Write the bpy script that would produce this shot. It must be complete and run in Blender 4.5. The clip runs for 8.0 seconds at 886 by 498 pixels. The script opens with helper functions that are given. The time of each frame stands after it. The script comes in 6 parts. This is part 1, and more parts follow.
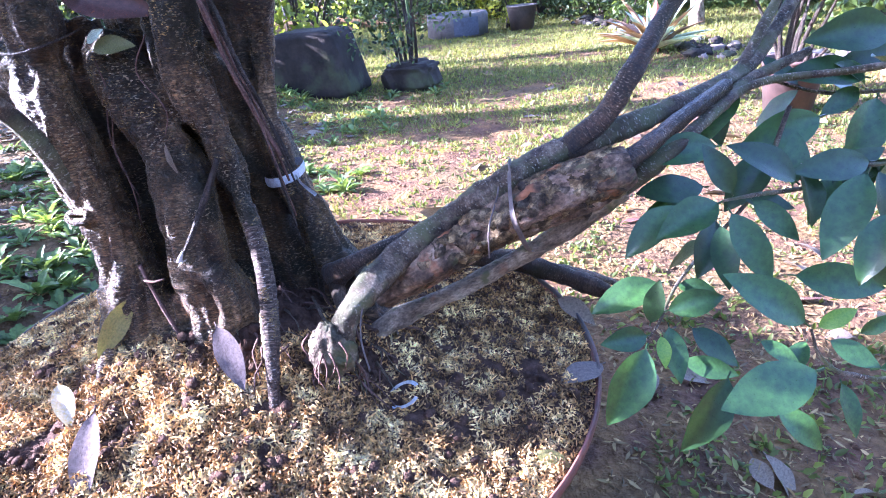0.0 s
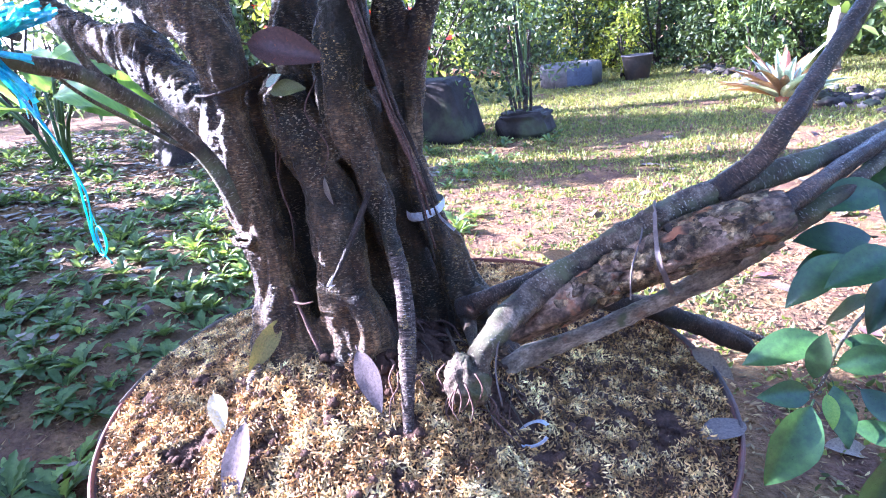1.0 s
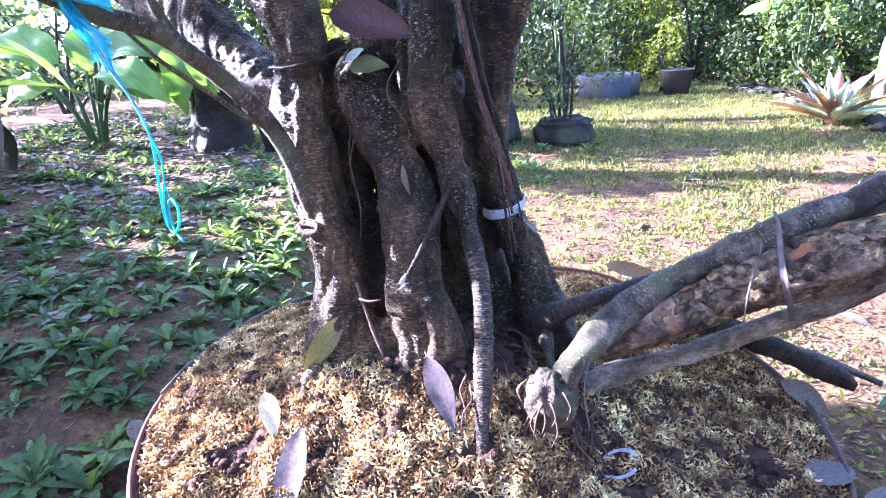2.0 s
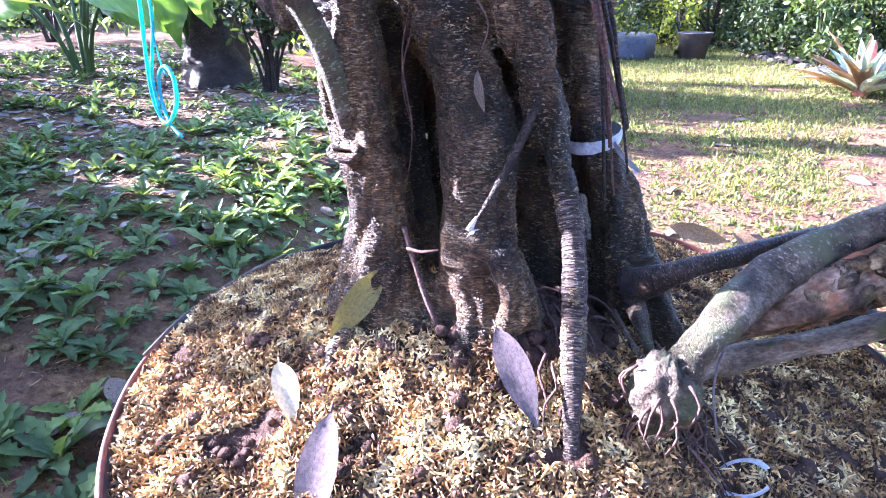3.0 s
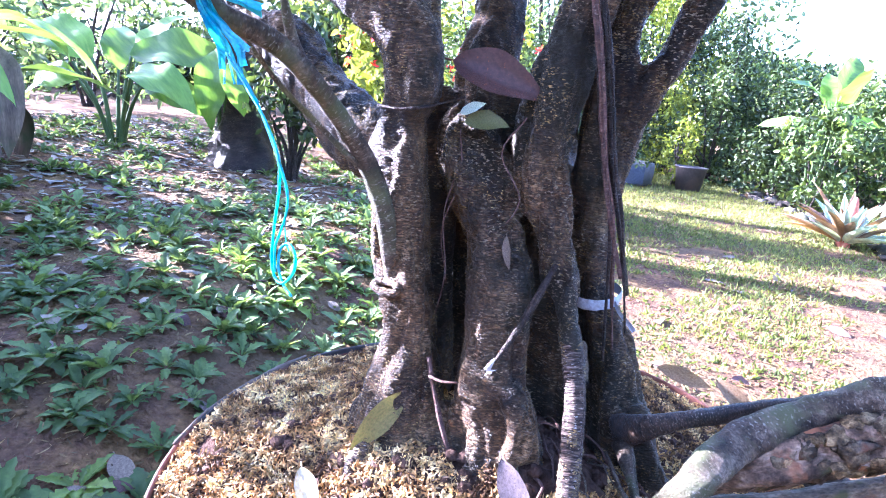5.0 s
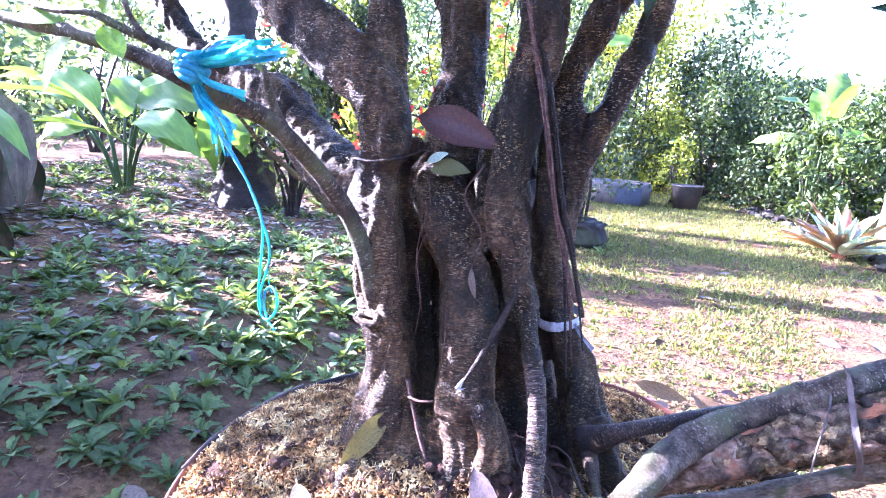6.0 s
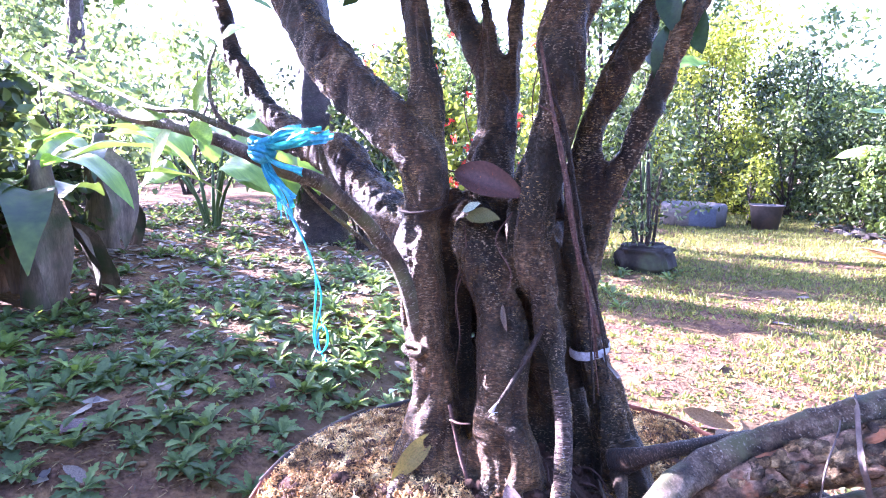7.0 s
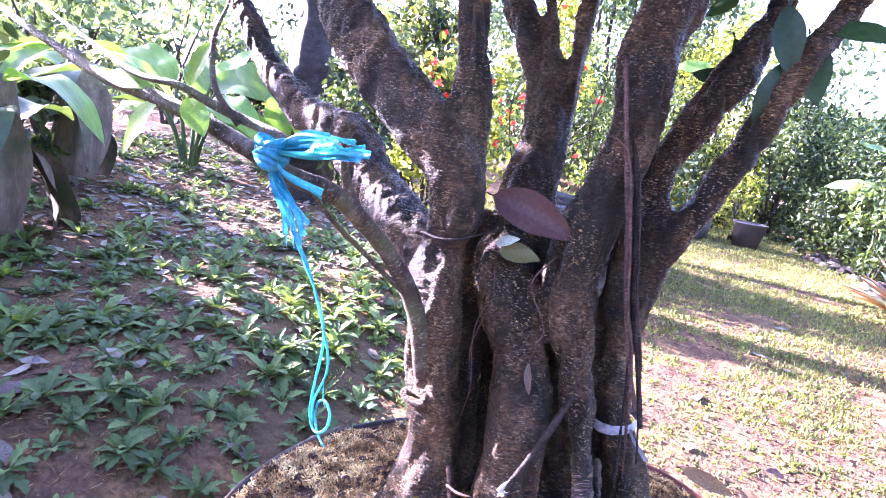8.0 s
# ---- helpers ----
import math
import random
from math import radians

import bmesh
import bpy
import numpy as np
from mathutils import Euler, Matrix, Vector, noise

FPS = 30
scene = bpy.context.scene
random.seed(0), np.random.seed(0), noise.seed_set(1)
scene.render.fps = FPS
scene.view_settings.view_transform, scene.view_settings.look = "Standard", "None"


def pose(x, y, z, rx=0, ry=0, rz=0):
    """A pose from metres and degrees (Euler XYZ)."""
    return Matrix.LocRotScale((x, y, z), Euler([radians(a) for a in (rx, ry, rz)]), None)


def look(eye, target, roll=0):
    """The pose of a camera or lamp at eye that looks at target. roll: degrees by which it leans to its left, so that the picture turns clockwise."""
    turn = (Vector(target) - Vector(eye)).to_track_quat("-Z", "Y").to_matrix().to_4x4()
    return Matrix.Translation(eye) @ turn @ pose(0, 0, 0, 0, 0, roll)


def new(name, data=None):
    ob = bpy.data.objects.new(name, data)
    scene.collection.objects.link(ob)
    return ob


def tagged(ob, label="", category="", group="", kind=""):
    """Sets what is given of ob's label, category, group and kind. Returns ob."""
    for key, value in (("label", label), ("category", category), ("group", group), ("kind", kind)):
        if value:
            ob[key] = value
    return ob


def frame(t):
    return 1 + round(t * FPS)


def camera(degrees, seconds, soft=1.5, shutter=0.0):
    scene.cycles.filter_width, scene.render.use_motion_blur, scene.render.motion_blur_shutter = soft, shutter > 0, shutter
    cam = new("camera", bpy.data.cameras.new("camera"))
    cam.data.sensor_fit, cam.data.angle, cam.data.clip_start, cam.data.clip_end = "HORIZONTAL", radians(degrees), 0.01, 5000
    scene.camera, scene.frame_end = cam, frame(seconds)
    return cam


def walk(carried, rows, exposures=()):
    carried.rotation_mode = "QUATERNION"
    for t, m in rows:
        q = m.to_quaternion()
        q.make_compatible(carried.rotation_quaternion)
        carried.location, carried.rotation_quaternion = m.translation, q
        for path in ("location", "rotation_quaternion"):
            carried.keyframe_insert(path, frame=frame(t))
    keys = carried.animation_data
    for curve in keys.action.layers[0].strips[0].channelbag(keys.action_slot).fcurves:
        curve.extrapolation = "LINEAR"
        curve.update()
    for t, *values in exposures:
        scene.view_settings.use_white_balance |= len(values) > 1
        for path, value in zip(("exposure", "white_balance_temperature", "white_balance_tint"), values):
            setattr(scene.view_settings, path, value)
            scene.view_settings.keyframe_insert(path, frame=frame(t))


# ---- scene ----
cam = camera(74.0, 8.0, soft=1.0)
EXPO, KELVIN, TINT = 3.83, 5080, 33
PATH = [
    (0, (0.467, -0.716, 0.717), (-0.032, 1.018, -0.145), -6.0),
    (0.5, (0.458, -0.766, 0.724), (-0.244, 0.922, -0.089), -6.4),
    (1, (0.426, -0.746, 0.715), (-0.395, 0.945, 0.03), -6.9),
    (1.5, (0.391, -0.733, 0.702), (-0.454, 0.945, 0.014), -5.3),
    (1.7, (0.368, -0.73, 0.698), (-0.493, 0.951, 0.041), -4.8),
    (2.8, (0.21, -0.654, 0.641), (-0.646, 1.006, -0.073), -0.1),
    (3, (0.185, -0.624, 0.619), (-0.641, 1.017, -0.171), -0.5),
    (3.5, (0.141, -0.59, 0.61), (-0.745, 1.012, -0.196), 2.5),
    (4, (0.164, -0.599, 0.628), (-0.701, 1.061, -0.076), 3.3),
    (4.5, (0.173, -0.657, 0.666), (-0.668, 1.065, 0.092), 5.6),
    (5, (0.182, -0.703, 0.69), (-0.676, 1.036, 0.197), 6.2),
    (5.2, (0.184, -0.722, 0.7), (-0.657, 1.034, 0.244), 6.7),
    (6.3, (0.285, -0.766, 0.73), (-0.665, 0.952, 0.346), 1.8),
    (6.5, (0.306, -0.781, 0.74), (-0.702, 0.908, 0.376), 0.9),
    (7, (0.336, -0.807, 0.758), (-0.779, 0.82, 0.431), 1.0),
    (7.5, (0.299, -0.773, 0.759), (-0.697, 0.922, 0.387), 2.1),
    (8, (0.197, -0.726, 0.81), (-0.82, 0.94, 0.373), 9.9),
]
walk(cam, [(t, look(eye, target, roll)) for t, eye, target, roll in PATH],
     exposures=[(0.0, EXPO + 0.1, KELVIN + 20, TINT + 2), (1.5, EXPO + 0.22, KELVIN, TINT + 2), (3.0, EXPO + 0.22, KELVIN + 100, TINT + 3), (4.5, EXPO + 0.42, KELVIN - 60, TINT), (6.5, EXPO + 0.48, KELVIN + 130, TINT + 14), (8.0, EXPO + 0.48, KELVIN + 340, TINT + 20)])

# ---- light ----
SUN_EL, SUN_AZ = radians(24.0), radians(-98.0)
SUN_DIR = Vector((math.sin(SUN_AZ) * math.cos(SUN_EL), math.cos(SUN_AZ) * math.cos(SUN_EL), math.sin(SUN_EL)))
world = bpy.data.worlds.new("sky")
scene.world = world
world.use_nodes = True
sky = world.node_tree.nodes.new("ShaderNodeTexSky")
sky.sky_type, sky.sun_disc, sky.sun_elevation, sky.sun_rotation = "NISHITA", False, SUN_EL, SUN_AZ
world.node_tree.links.new(sky.outputs[0], world.node_tree.nodes["Background"].inputs[0])
world.node_tree.nodes["Background"].inputs[1].default_value = 0.115
sun = new("sun", bpy.data.lights.new("sun", "SUN"))
sun.data.energy, sun.data.angle, sun.data.color = 4.8, radians(0.6), (1.0, 0.94, 0.85)
sun.matrix_world = look(SUN_DIR * 30, (0, 0, 0))


# ---- materials ----
def surface(name, stops, scale=20.0, stretch=(1, 1, 1), rough=0.8, bump=0.4, bscale=90.0, coord="Object", stain=None,
            fleck=None, vary=0.0, trans=0.0, spec=0.3, bstretch=None, metal=0.0, bdist=0.004, grain=0.45, fmul=7.0, crackle=None):
    """A procedural surface: two scales of noise, stains, flecks, relief and variation from piece to piece."""
    m = bpy.data.materials.new(name)
    m.use_nodes = True
    nt = m.node_tree
    n, l = nt.nodes, nt.links
    bsdf = n["Principled BSDF"]
    bsdf.inputs["Specular IOR Level"].default_value = spec
    bsdf.inputs["Metallic"].default_value = metal
    tc = n.new("ShaderNodeTexCoord")

    def noise_at(sc, st, detail=6.0, rough_=0.6):
        mp = n.new("ShaderNodeMapping")
        mp.inputs["Scale"].default_value = st
        l.new(tc.outputs[coord], mp.inputs[0])
        t = n.new("ShaderNodeTexNoise")
        t.inputs["Scale"].default_value, t.inputs["Detail"].default_value = sc, detail
        t.inputs["Roughness"].default_value = rough_
        l.new(mp.outputs[0], t.inputs[0])
        return t.outputs[0]

    def ramp(fac, pts):
        r = n.new("ShaderNodeValToRGB")
        e = r.color_ramp.elements
        while len(e) < len(pts):
            e.new(0.5)
        for k, (p, c) in enumerate(pts):
            e[k].position, e[k].color = p, (*c, 1)
        l.new(fac, r.inputs[0])
        return r.outputs[0]

    def mix(fac, a, b, mode="MIX"):
        x = n.new("ShaderNodeMix")
        x.data_type, x.blend_type = "RGBA", mode
        if isinstance(fac, float):
            x.inputs[0].default_value = fac
        else:
            l.new(fac, x.inputs[0])
        l.new(a, x.inputs[6])
        if isinstance(b, tuple):
            x.inputs[7].default_value = (*b, 1)
        else:
            l.new(b, x.inputs[7])
        return x.outputs[2]

    col = ramp(noise_at(scale, stretch), stops)
    fine = noise_at(scale * fmul, stretch, 3.0)
    col = mix(grain, col, ramp(fine, [(0.3, (0.45, 0.45, 0.45)), (0.7, (1.5, 1.5, 1.5))]), "MULTIPLY")
    crack = None
    if crackle:
        vs, st, depth, spread = crackle
        mp = n.new("ShaderNodeMapping")
        mp.inputs["Scale"].default_value = st
        l.new(tc.outputs[coord], mp.inputs[0])
        warp = n.new("ShaderNodeMix")
        warp.data_type = "VECTOR"
        warp.inputs[0].default_value = 0.012
        l.new(mp.outputs[0], warp.inputs[4])
        wn = n.new("ShaderNodeTexNoise")
        wn.inputs["Scale"].default_value = vs * 0.4
        l.new(mp.outputs[0], wn.inputs[0])
        l.new(wn.outputs[1], warp.inputs[5])
        edge, cell = n.new("ShaderNodeTexVoronoi"), n.new("ShaderNodeTexVoronoi")
        edge.feature = "DISTANCE_TO_EDGE"
        for v in (edge, cell):
            v.inputs["Scale"].default_value = vs
            l.new(warp.outputs[1], v.inputs[0])
        crack = ramp(edge.outputs[0], [(0.0, (0, 0, 0)), (0.16, (1, 1, 1))])
        col = mix(1.0, col, ramp(edge.outputs[0], [(0.0, (1 - depth,) * 3), (0.14, (1, 1, 1))]), "MULTIPLY")
        col = mix(1.0, col, ramp(cell.outputs[1], [(0.1, (1 - spread,) * 3), (0.9, (1 + spread,) * 3)]), "MULTIPLY")
    if stain:
        c, sc, lo, hi = stain
        col = mix(ramp(noise_at(sc, (1, 1, 1), 4.0), [(lo, (0, 0, 0)), (hi, (1, 1, 1))]), col, c)
    if fleck:
        c, sc, st, lo, hi = fleck
        spots = ramp(noise_at(sc, st, 2.0, 0.5), [(lo, (0, 0, 0)), (hi, (1, 1, 1))])
        patches = ramp(noise_at(16.0, (1, 1, 1), 3.0), [(0.42, (0.05, 0.05, 0.05)), (0.62, (1, 1, 1))])
        col = mix(mix(1.0, spots, patches, "MULTIPLY"), col, c)
    if vary:
        geo = n.new("ShaderNodeNewGeometry")
        inf = n.new("ShaderNodeObjectInfo")
        add = n.new("ShaderNodeMath")
        l.new(geo.outputs["Random Per Island"], add.inputs[0])
        l.new(inf.outputs["Random"], add.inputs[1])
        fr = n.new("ShaderNodeMath")
        fr.operation = "FRACT"
        l.new(add.outputs[0], fr.inputs[0])
        col = mix(1.0, col, ramp(fr.outputs[0], [(0.0, (1 - vary, 1 - vary, 1 - vary)), (0.6, (1, 1, 1 - vary * 0.5)), (1.0, (1 + vary, 1 + vary * 0.8, 1))]), "MULTIPLY")
    l.new(col, bsdf.inputs["Base Color"])
    rr = ramp(fine, [(0.3, (rough - 0.1,) * 3), (0.7, (min(1, rough + 0.12),) * 3)])
    l.new(rr, bsdf.inputs["Roughness"])
    if bump:
        b = n.new("ShaderNodeBump")
        b.inputs["Strength"].default_value, b.inputs["Distance"].default_value = bump, bdist
        height = noise_at(bscale, bstretch or stretch, 5.0)
        if crack:
            height = mix(0.6, height, crack)
        l.new(height, b.inputs["Height"])
        l.new(b.outputs[0], bsdf.inputs["Normal"])
    if trans:
        tr = n.new("ShaderNodeBsdfTranslucent")
        l.new(mix(1.0, col, (1.5, 1.45, 0.7), "MULTIPLY"), tr.inputs[0])
        sh = n.new("ShaderNodeMixShader")
        sh.inputs[0].default_value = trans
        l.new(bsdf.outputs[0], sh.inputs[1])
        l.new(tr.outputs[0], sh.inputs[2])
        l.new(sh.outputs[0], n["Material Output"].inputs[0])
    return m


BARK = surface("bark", [(0.36, (0.011, 0.006, 0.0035)), (0.47, (0.048, 0.026, 0.015)), (0.57, (0.108, 0.064, 0.039)), (0.68, (0.25, 0.17, 0.112))], 16, (1.6, 1.0, 1), 0.42, 1.0, 260,
               "UV", stain=((0.020, 0.018, 0.009), 8, 0.49, 0.60), fleck=((0.46, 0.36, 0.26), 380, (0.9, 1.6, 1), 0.57, 0.68), bstretch=(0.7, 2.4, 1), bdist=0.003, grain=0.95, fmul=16.0, crackle=(280, (0.75, 2.2, 1), 0.5, 0.6), spec=0.5)
BARK_DARK = surface("dark_bark", [(0.28, (0.014, 0.009, 0.007)), (0.5, (0.042, 0.027, 0.020)), (0.8, (0.10, 0.068, 0.052))], 24, (1.0, 1.4, 1), 0.55, 1.0, 260,
                    "UV", stain=((0.026, 0.028, 0.013), 10, 0.5, 0.72), fleck=((0.22, 0.18, 0.15), 340, (0.9, 1.6, 1), 0.60, 0.70), bstretch=(0.7, 2.2, 1), bdist=0.0028, grain=0.8, crackle=(270, (0.75, 2.0, 1), 0.5, 0.5))
BARK_RED = surface("reddish_root_bark", [(0.3, (0.045, 0.022, 0.018)), (0.7, (0.15, 0.085, 0.066))], 30, (1, 2, 1), 0.8, 0.8, 120, "UV",
                   fleck=((0.26, 0.19, 0.15), 260, (1, 1.5, 1), 0.58, 0.70), grain=0.9)
ROOT = surface("ringed_root_bark", [(0.34, (0.030, 0.018, 0.013)), (0.5, (0.095, 0.063, 0.047)), (0.68, (0.24, 0.18, 0.14))], 70, (0.3, 3, 1), 0.7, 1.0, 150, "UV", bstretch=(0.35, 4.5, 1), bdist=0.003,
               fleck=((0.6, 0.54, 0.48), 320, (0.8, 2, 1), 0.60, 0.68), crackle=(150, (0.4, 3.4, 1), 0.72, 0.4))
BRANCH = surface("branch_bark", [(0.36, (0.022, 0.014, 0.009)), (0.5, (0.10, 0.071, 0.047)), (0.66, (0.29, 0.23, 0.17))], 30, (1.2, 1, 1), 0.6, 1.0, 240, "UV",
                 stain=((0.115, 0.118, 0.055), 14, 0.47, 0.58), fleck=((0.42, 0.39, 0.31), 260, (1, 1.4, 1), 0.58, 0.66), crackle=(330, (1, 1.8, 1), 0.18, 0.3), grain=0.9, fmul=14.0, bdist=0.0025)
DEADLOG = surface("flaking_dead_wood", [(0.34, (0.016, 0.010, 0.007)), (0.45, (0.08, 0.051, 0.034)), (0.56, (0.19, 0.128, 0.088)), (0.70, (0.42, 0.32, 0.24))], 38, (1.1, 0.8, 1), 0.85, 1.0, 120, "UV",
                  stain=((0.30, 0.125, 0.06), 12, 0.54, 0.61), fleck=((0.10, 0.11, 0.045), 26, (1, 1, 1), 0.56, 0.66), bdist=0.007, grain=0.9, bstretch=(1.6, 0.6, 1))
FLAKE = surface("loose_bark_flake", [(0.36, (0.022, 0.015, 0.011)), (0.5, (0.10, 0.07, 0.05)), (0.66, (0.30, 0.235, 0.185))], 70, (1, 1, 1), 0.85, 1.0, 220, vary=0.6, bdist=0.004, grain=0.8, stain=((0.24, 0.10, 0.055), 22, 0.58, 0.66))
PEELED = surface("peeled_wood", [(0.32, (0.07, 0.052, 0.037)), (0.5, (0.20, 0.155, 0.112)), (0.68, (0.40, 0.33, 0.25))], 34, (1.5, 0.7, 1), 0.8, 1.0, 120, "UV", stain=((0.25, 0.125, 0.07), 14, 0.58, 0.7), fleck=((0.09, 0.095, 0.045), 40, (1, 0.8, 1), 0.55, 0.64), bdist=0.005, grain=0.9)
SOIL = surface("red_soil", [(0.28, (0.045, 0.024, 0.015)), (0.45, (0.11, 0.060, 0.037)), (0.6, (0.170, 0.099, 0.043)), (0.8, (0.25, 0.158, 0.072))], 7.0, (1, 1, 1), 0.95, 1.0, 60, stain=((0.105, 0.072, 0.036), 1.3, 0.46, 0.66), spec=0.1, bdist=0.02, grain=0.7, fmul=9.0)
COMPOST = surface("dark_compost", [(0.3, (0.028, 0.016, 0.012)), (0.7, (0.115, 0.068, 0.048))], 60, (1, 1, 1), 0.95, 1.0, 160, spec=0.1, bdist=0.008)
HUSK = surface("rice_husk", [(0.36, (0.075, 0.037, 0.020)), (0.51, (0.41, 0.245, 0.125)), (0.67, (0.94, 0.76, 0.52))], 30, (1, 1, 1), 0.7, 0.0, vary=0.7, spec=0.35)
POT = surface("rusty_red_pot", [(0.3, (0.09, 0.034, 0.024)), (0.7, (0.26, 0.10, 0.065))], 9, (1, 1, 1), 0.7, 0.4, 60, stain=((0.06, 0.045, 0.04), 5, 0.5, 0.62))
RIMTOP = surface("worn_pot_lip", [(0.3, (0.018, 0.016, 0.016)), (0.7, (0.085, 0.074, 0.070))], 14, (1, 1, 1), 0.7, 0.5, 90, stain=((0.17, 0.065, 0.045), 3, 0.47, 0.58))
LEAF = surface("glossy_green_leaf", [(0.3, (0.014, 0.042, 0.018)), (0.7, (0.034, 0.088, 0.031))], 11, (1, 1, 1), 0.36, 0.10, 60, vary=0.45, trans=0.2, spec=0.5, grain=0.08)
LEAF_YOUNG = surface("young_green_leaf", [(0.3, (0.11, 0.24, 0.035)), (0.7, (0.20, 0.36, 0.06))], 18, (1, 1, 1), 0.35, 0.15, 60, vary=0.25, trans=0.4, spec=0.5, grain=0.15)
LEAF_BROWN = surface("brown_dead_leaf", [(0.3, (0.050, 0.020, 0.016)), (0.7, (0.115, 0.050, 0.040))], 25, (1, 1, 1), 0.45, 0.3, 90, vary=0.2, trans=0.06, spec=0.45, stain=((0.30, 0.09, 0.025), 30, 0.64, 0.70), grain=0.15)
LEAF_GREY = surface("grey_dead_leaf", [(0.3, (0.10, 0.076, 0.064)), (0.7, (0.24, 0.19, 0.16))], 25, (1, 1, 1), 0.65, 0.3, 90, vary=0.35, trans=0.1, stain=((0.14, 0.10, 0.08), 40, 0.6, 0.7))
LEAF_MAUVE = surface("mauve_grey_leaf", [(0.3, (0.062, 0.046, 0.048)), (0.7, (0.135, 0.105, 0.105))], 25, (1, 1, 1), 0.8, 0.3, 90, trans=0.05, spec=0.2, grain=0.3, stain=((0.05, 0.034, 0.03), 60, 0.58, 0.66))
LEAF_TAN = surface("tan_dead_leaf", [(0.3, (0.17, 0.105, 0.062)), (0.7, (0.34, 0.235, 0.155))], 25, (1, 1, 1), 0.65, 0.3, 90, vary=0.2, trans=0.1, stain=((0.20, 0.09, 0.04), 40, 0.56, 0.66), grain=0.3)
LEAF_BUFF = surface("bleached_yellow_leaf", [(0.3, (0.42, 0.36, 0.22)), (0.7, (0.66, 0.60, 0.44))], 25, (1, 1, 1), 0.55, 0.3, 90, trans=0.15, stain=((0.55, 0.40, 0.10), 20, 0.55, 0.66), grain=0.2)
LEAF_OLIVE = surface("yellowing_olive_leaf", [(0.3, (0.085, 0.082, 0.02)), (0.7, (0.19, 0.17, 0.05))], 30, (1, 1, 1), 0.42, 0.3, 90, vary=0.1, trans=0.08, spec=0.45, stain=((0.16, 0.09, 0.04), 45, 0.58, 0.7), grain=0.15)
LEAF_PALE = surface("pale_variegated_leaf", [(0.3, (0.25, 0.33, 0.16)), (0.55, (0.62, 0.70, 0.56)), (0.8, (0.8, 0.82, 0.74))], 40, (1, 1, 1), 0.4, 0.2, 60, trans=0.2)
FOL_DARK = surface("dark_shrub_foliage", [(0.36, (0.020, 0.038, 0.019)), (0.64, (0.085, 0.125, 0.058))], 3.2, (1, 1, 1), 0.52, 0.0, vary=0.7, trans=0.25, spec=0.35)
FOL_MID = surface("green_shrub_foliage", [(0.36, (0.034, 0.062, 0.028)), (0.64, (0.13, 0.19, 0.078))], 3.2, (1, 1, 1), 0.5, 0.0, vary=0.65, trans=0.32, spec=0.35)
FOL_YEL = surface("yellow_green_foliage", [(0.3, (0.12, 0.16, 0.03)), (0.7, (0.26, 0.30, 0.06))], 5, (1, 1, 1), 0.5, 0.0, vary=0.45, trans=0.45)
# haze is put into this colour: a paler, greyer green
FOL_BLUE = surface("hazy_far_foliage", [(0.3, (0.06, 0.10, 0.06)), (0.7, (0.14, 0.20, 0.11))], 4, (1, 1, 1), 0.6, 0.0, vary=0.4, trans=0.35)
GRASS = surface("lawn_grass", [(0.3, (0.092, 0.118, 0.038)), (0.7, (0.25, 0.255, 0.095))], 1.6, (1, 1, 1), 0.6, 0.0, vary=0.5, trans=0.3)
THATCH = surface("dry_straw", [(0.3, (0.10, 0.062, 0.036)), (0.7, (0.32, 0.235, 0.14))], 8, (1, 1, 1), 0.8, 0.0, vary=0.6, spec=0.2)
WEED = surface("weed_leaf", [(0.3, (0.072, 0.120, 0.048)), (0.7, (0.155, 0.220, 0.092))], 14, (1, 1, 1), 0.6, 0.1, 60, vary=0.4, trans=0.3, spec=0.2)
# brighter, yellower copy of WEED: sunlight on the weeds put into the colour
WEED_LIT = surface("sunlit_weed_leaf", [(0.3, (0.11, 0.18, 0.04)), (0.7, (0.22, 0.30, 0.08))], 14, (1, 1, 1), 0.45, 0.1, 60, vary=0.3, trans=0.4)
LAWN_WEED = surface("dry_lawn_weed", [(0.3, (0.075, 0.105, 0.036)), (0.7, (0.19, 0.225, 0.085))], 2, (1, 1, 1), 0.55, 0.0, vary=0.5, trans=0.35)
BIGLEAF = surface("broad_tropical_leaf", [(0.3, (0.08, 0.18, 0.03)), (0.7, (0.19, 0.33, 0.07))], 6, (1, 6, 1), 0.4, 0.2, 30, vary=0.35, trans=0.5, spec=0.5, grain=0.15)
STALK = surface("dark_green_stalk", [(0.3, (0.03, 0.06, 0.02)), (0.7, (0.08, 0.12, 0.04))], 12, (1, 1, 0.4), 0.5, 0.2, 40)
LITTER = surface("weathered_leaf_litter", [(0.3, (0.085, 0.072, 0.070)), (0.7, (0.26, 0.225, 0.215))], 20, (1, 1, 1), 0.6, 0.2, 60, vary=0.6, spec=0.4)
STEM_PALE = surface("dry_leaf_sheath", [(0.3, (0.055, 0.038, 0.028)), (0.7, (0.19, 0.145, 0.10))], 9, (3, 3, 0.6), 0.8, 0.6, 40, stain=((0.05, 0.07, 0.03), 4, 0.5, 0.65))
STONE = surface("grey_stone", [(0.3, (0.06, 0.055, 0.052)), (0.7, (0.15, 0.135, 0.128))], 8, (1, 1, 1), 0.9, 0.8, 40, stain=((0.055, 0.055, 0.045), 4, 0.5, 0.65))
STONE_DARK = surface("dark_mossy_stone", [(0.3, (0.012, 0.009, 0.007)), (0.7, (0.046, 0.036, 0.030))], 7, (1, 1, 1), 0.9, 0.8, 40, stain=((0.055, 0.06, 0.03), 4, 0.52, 0.65))
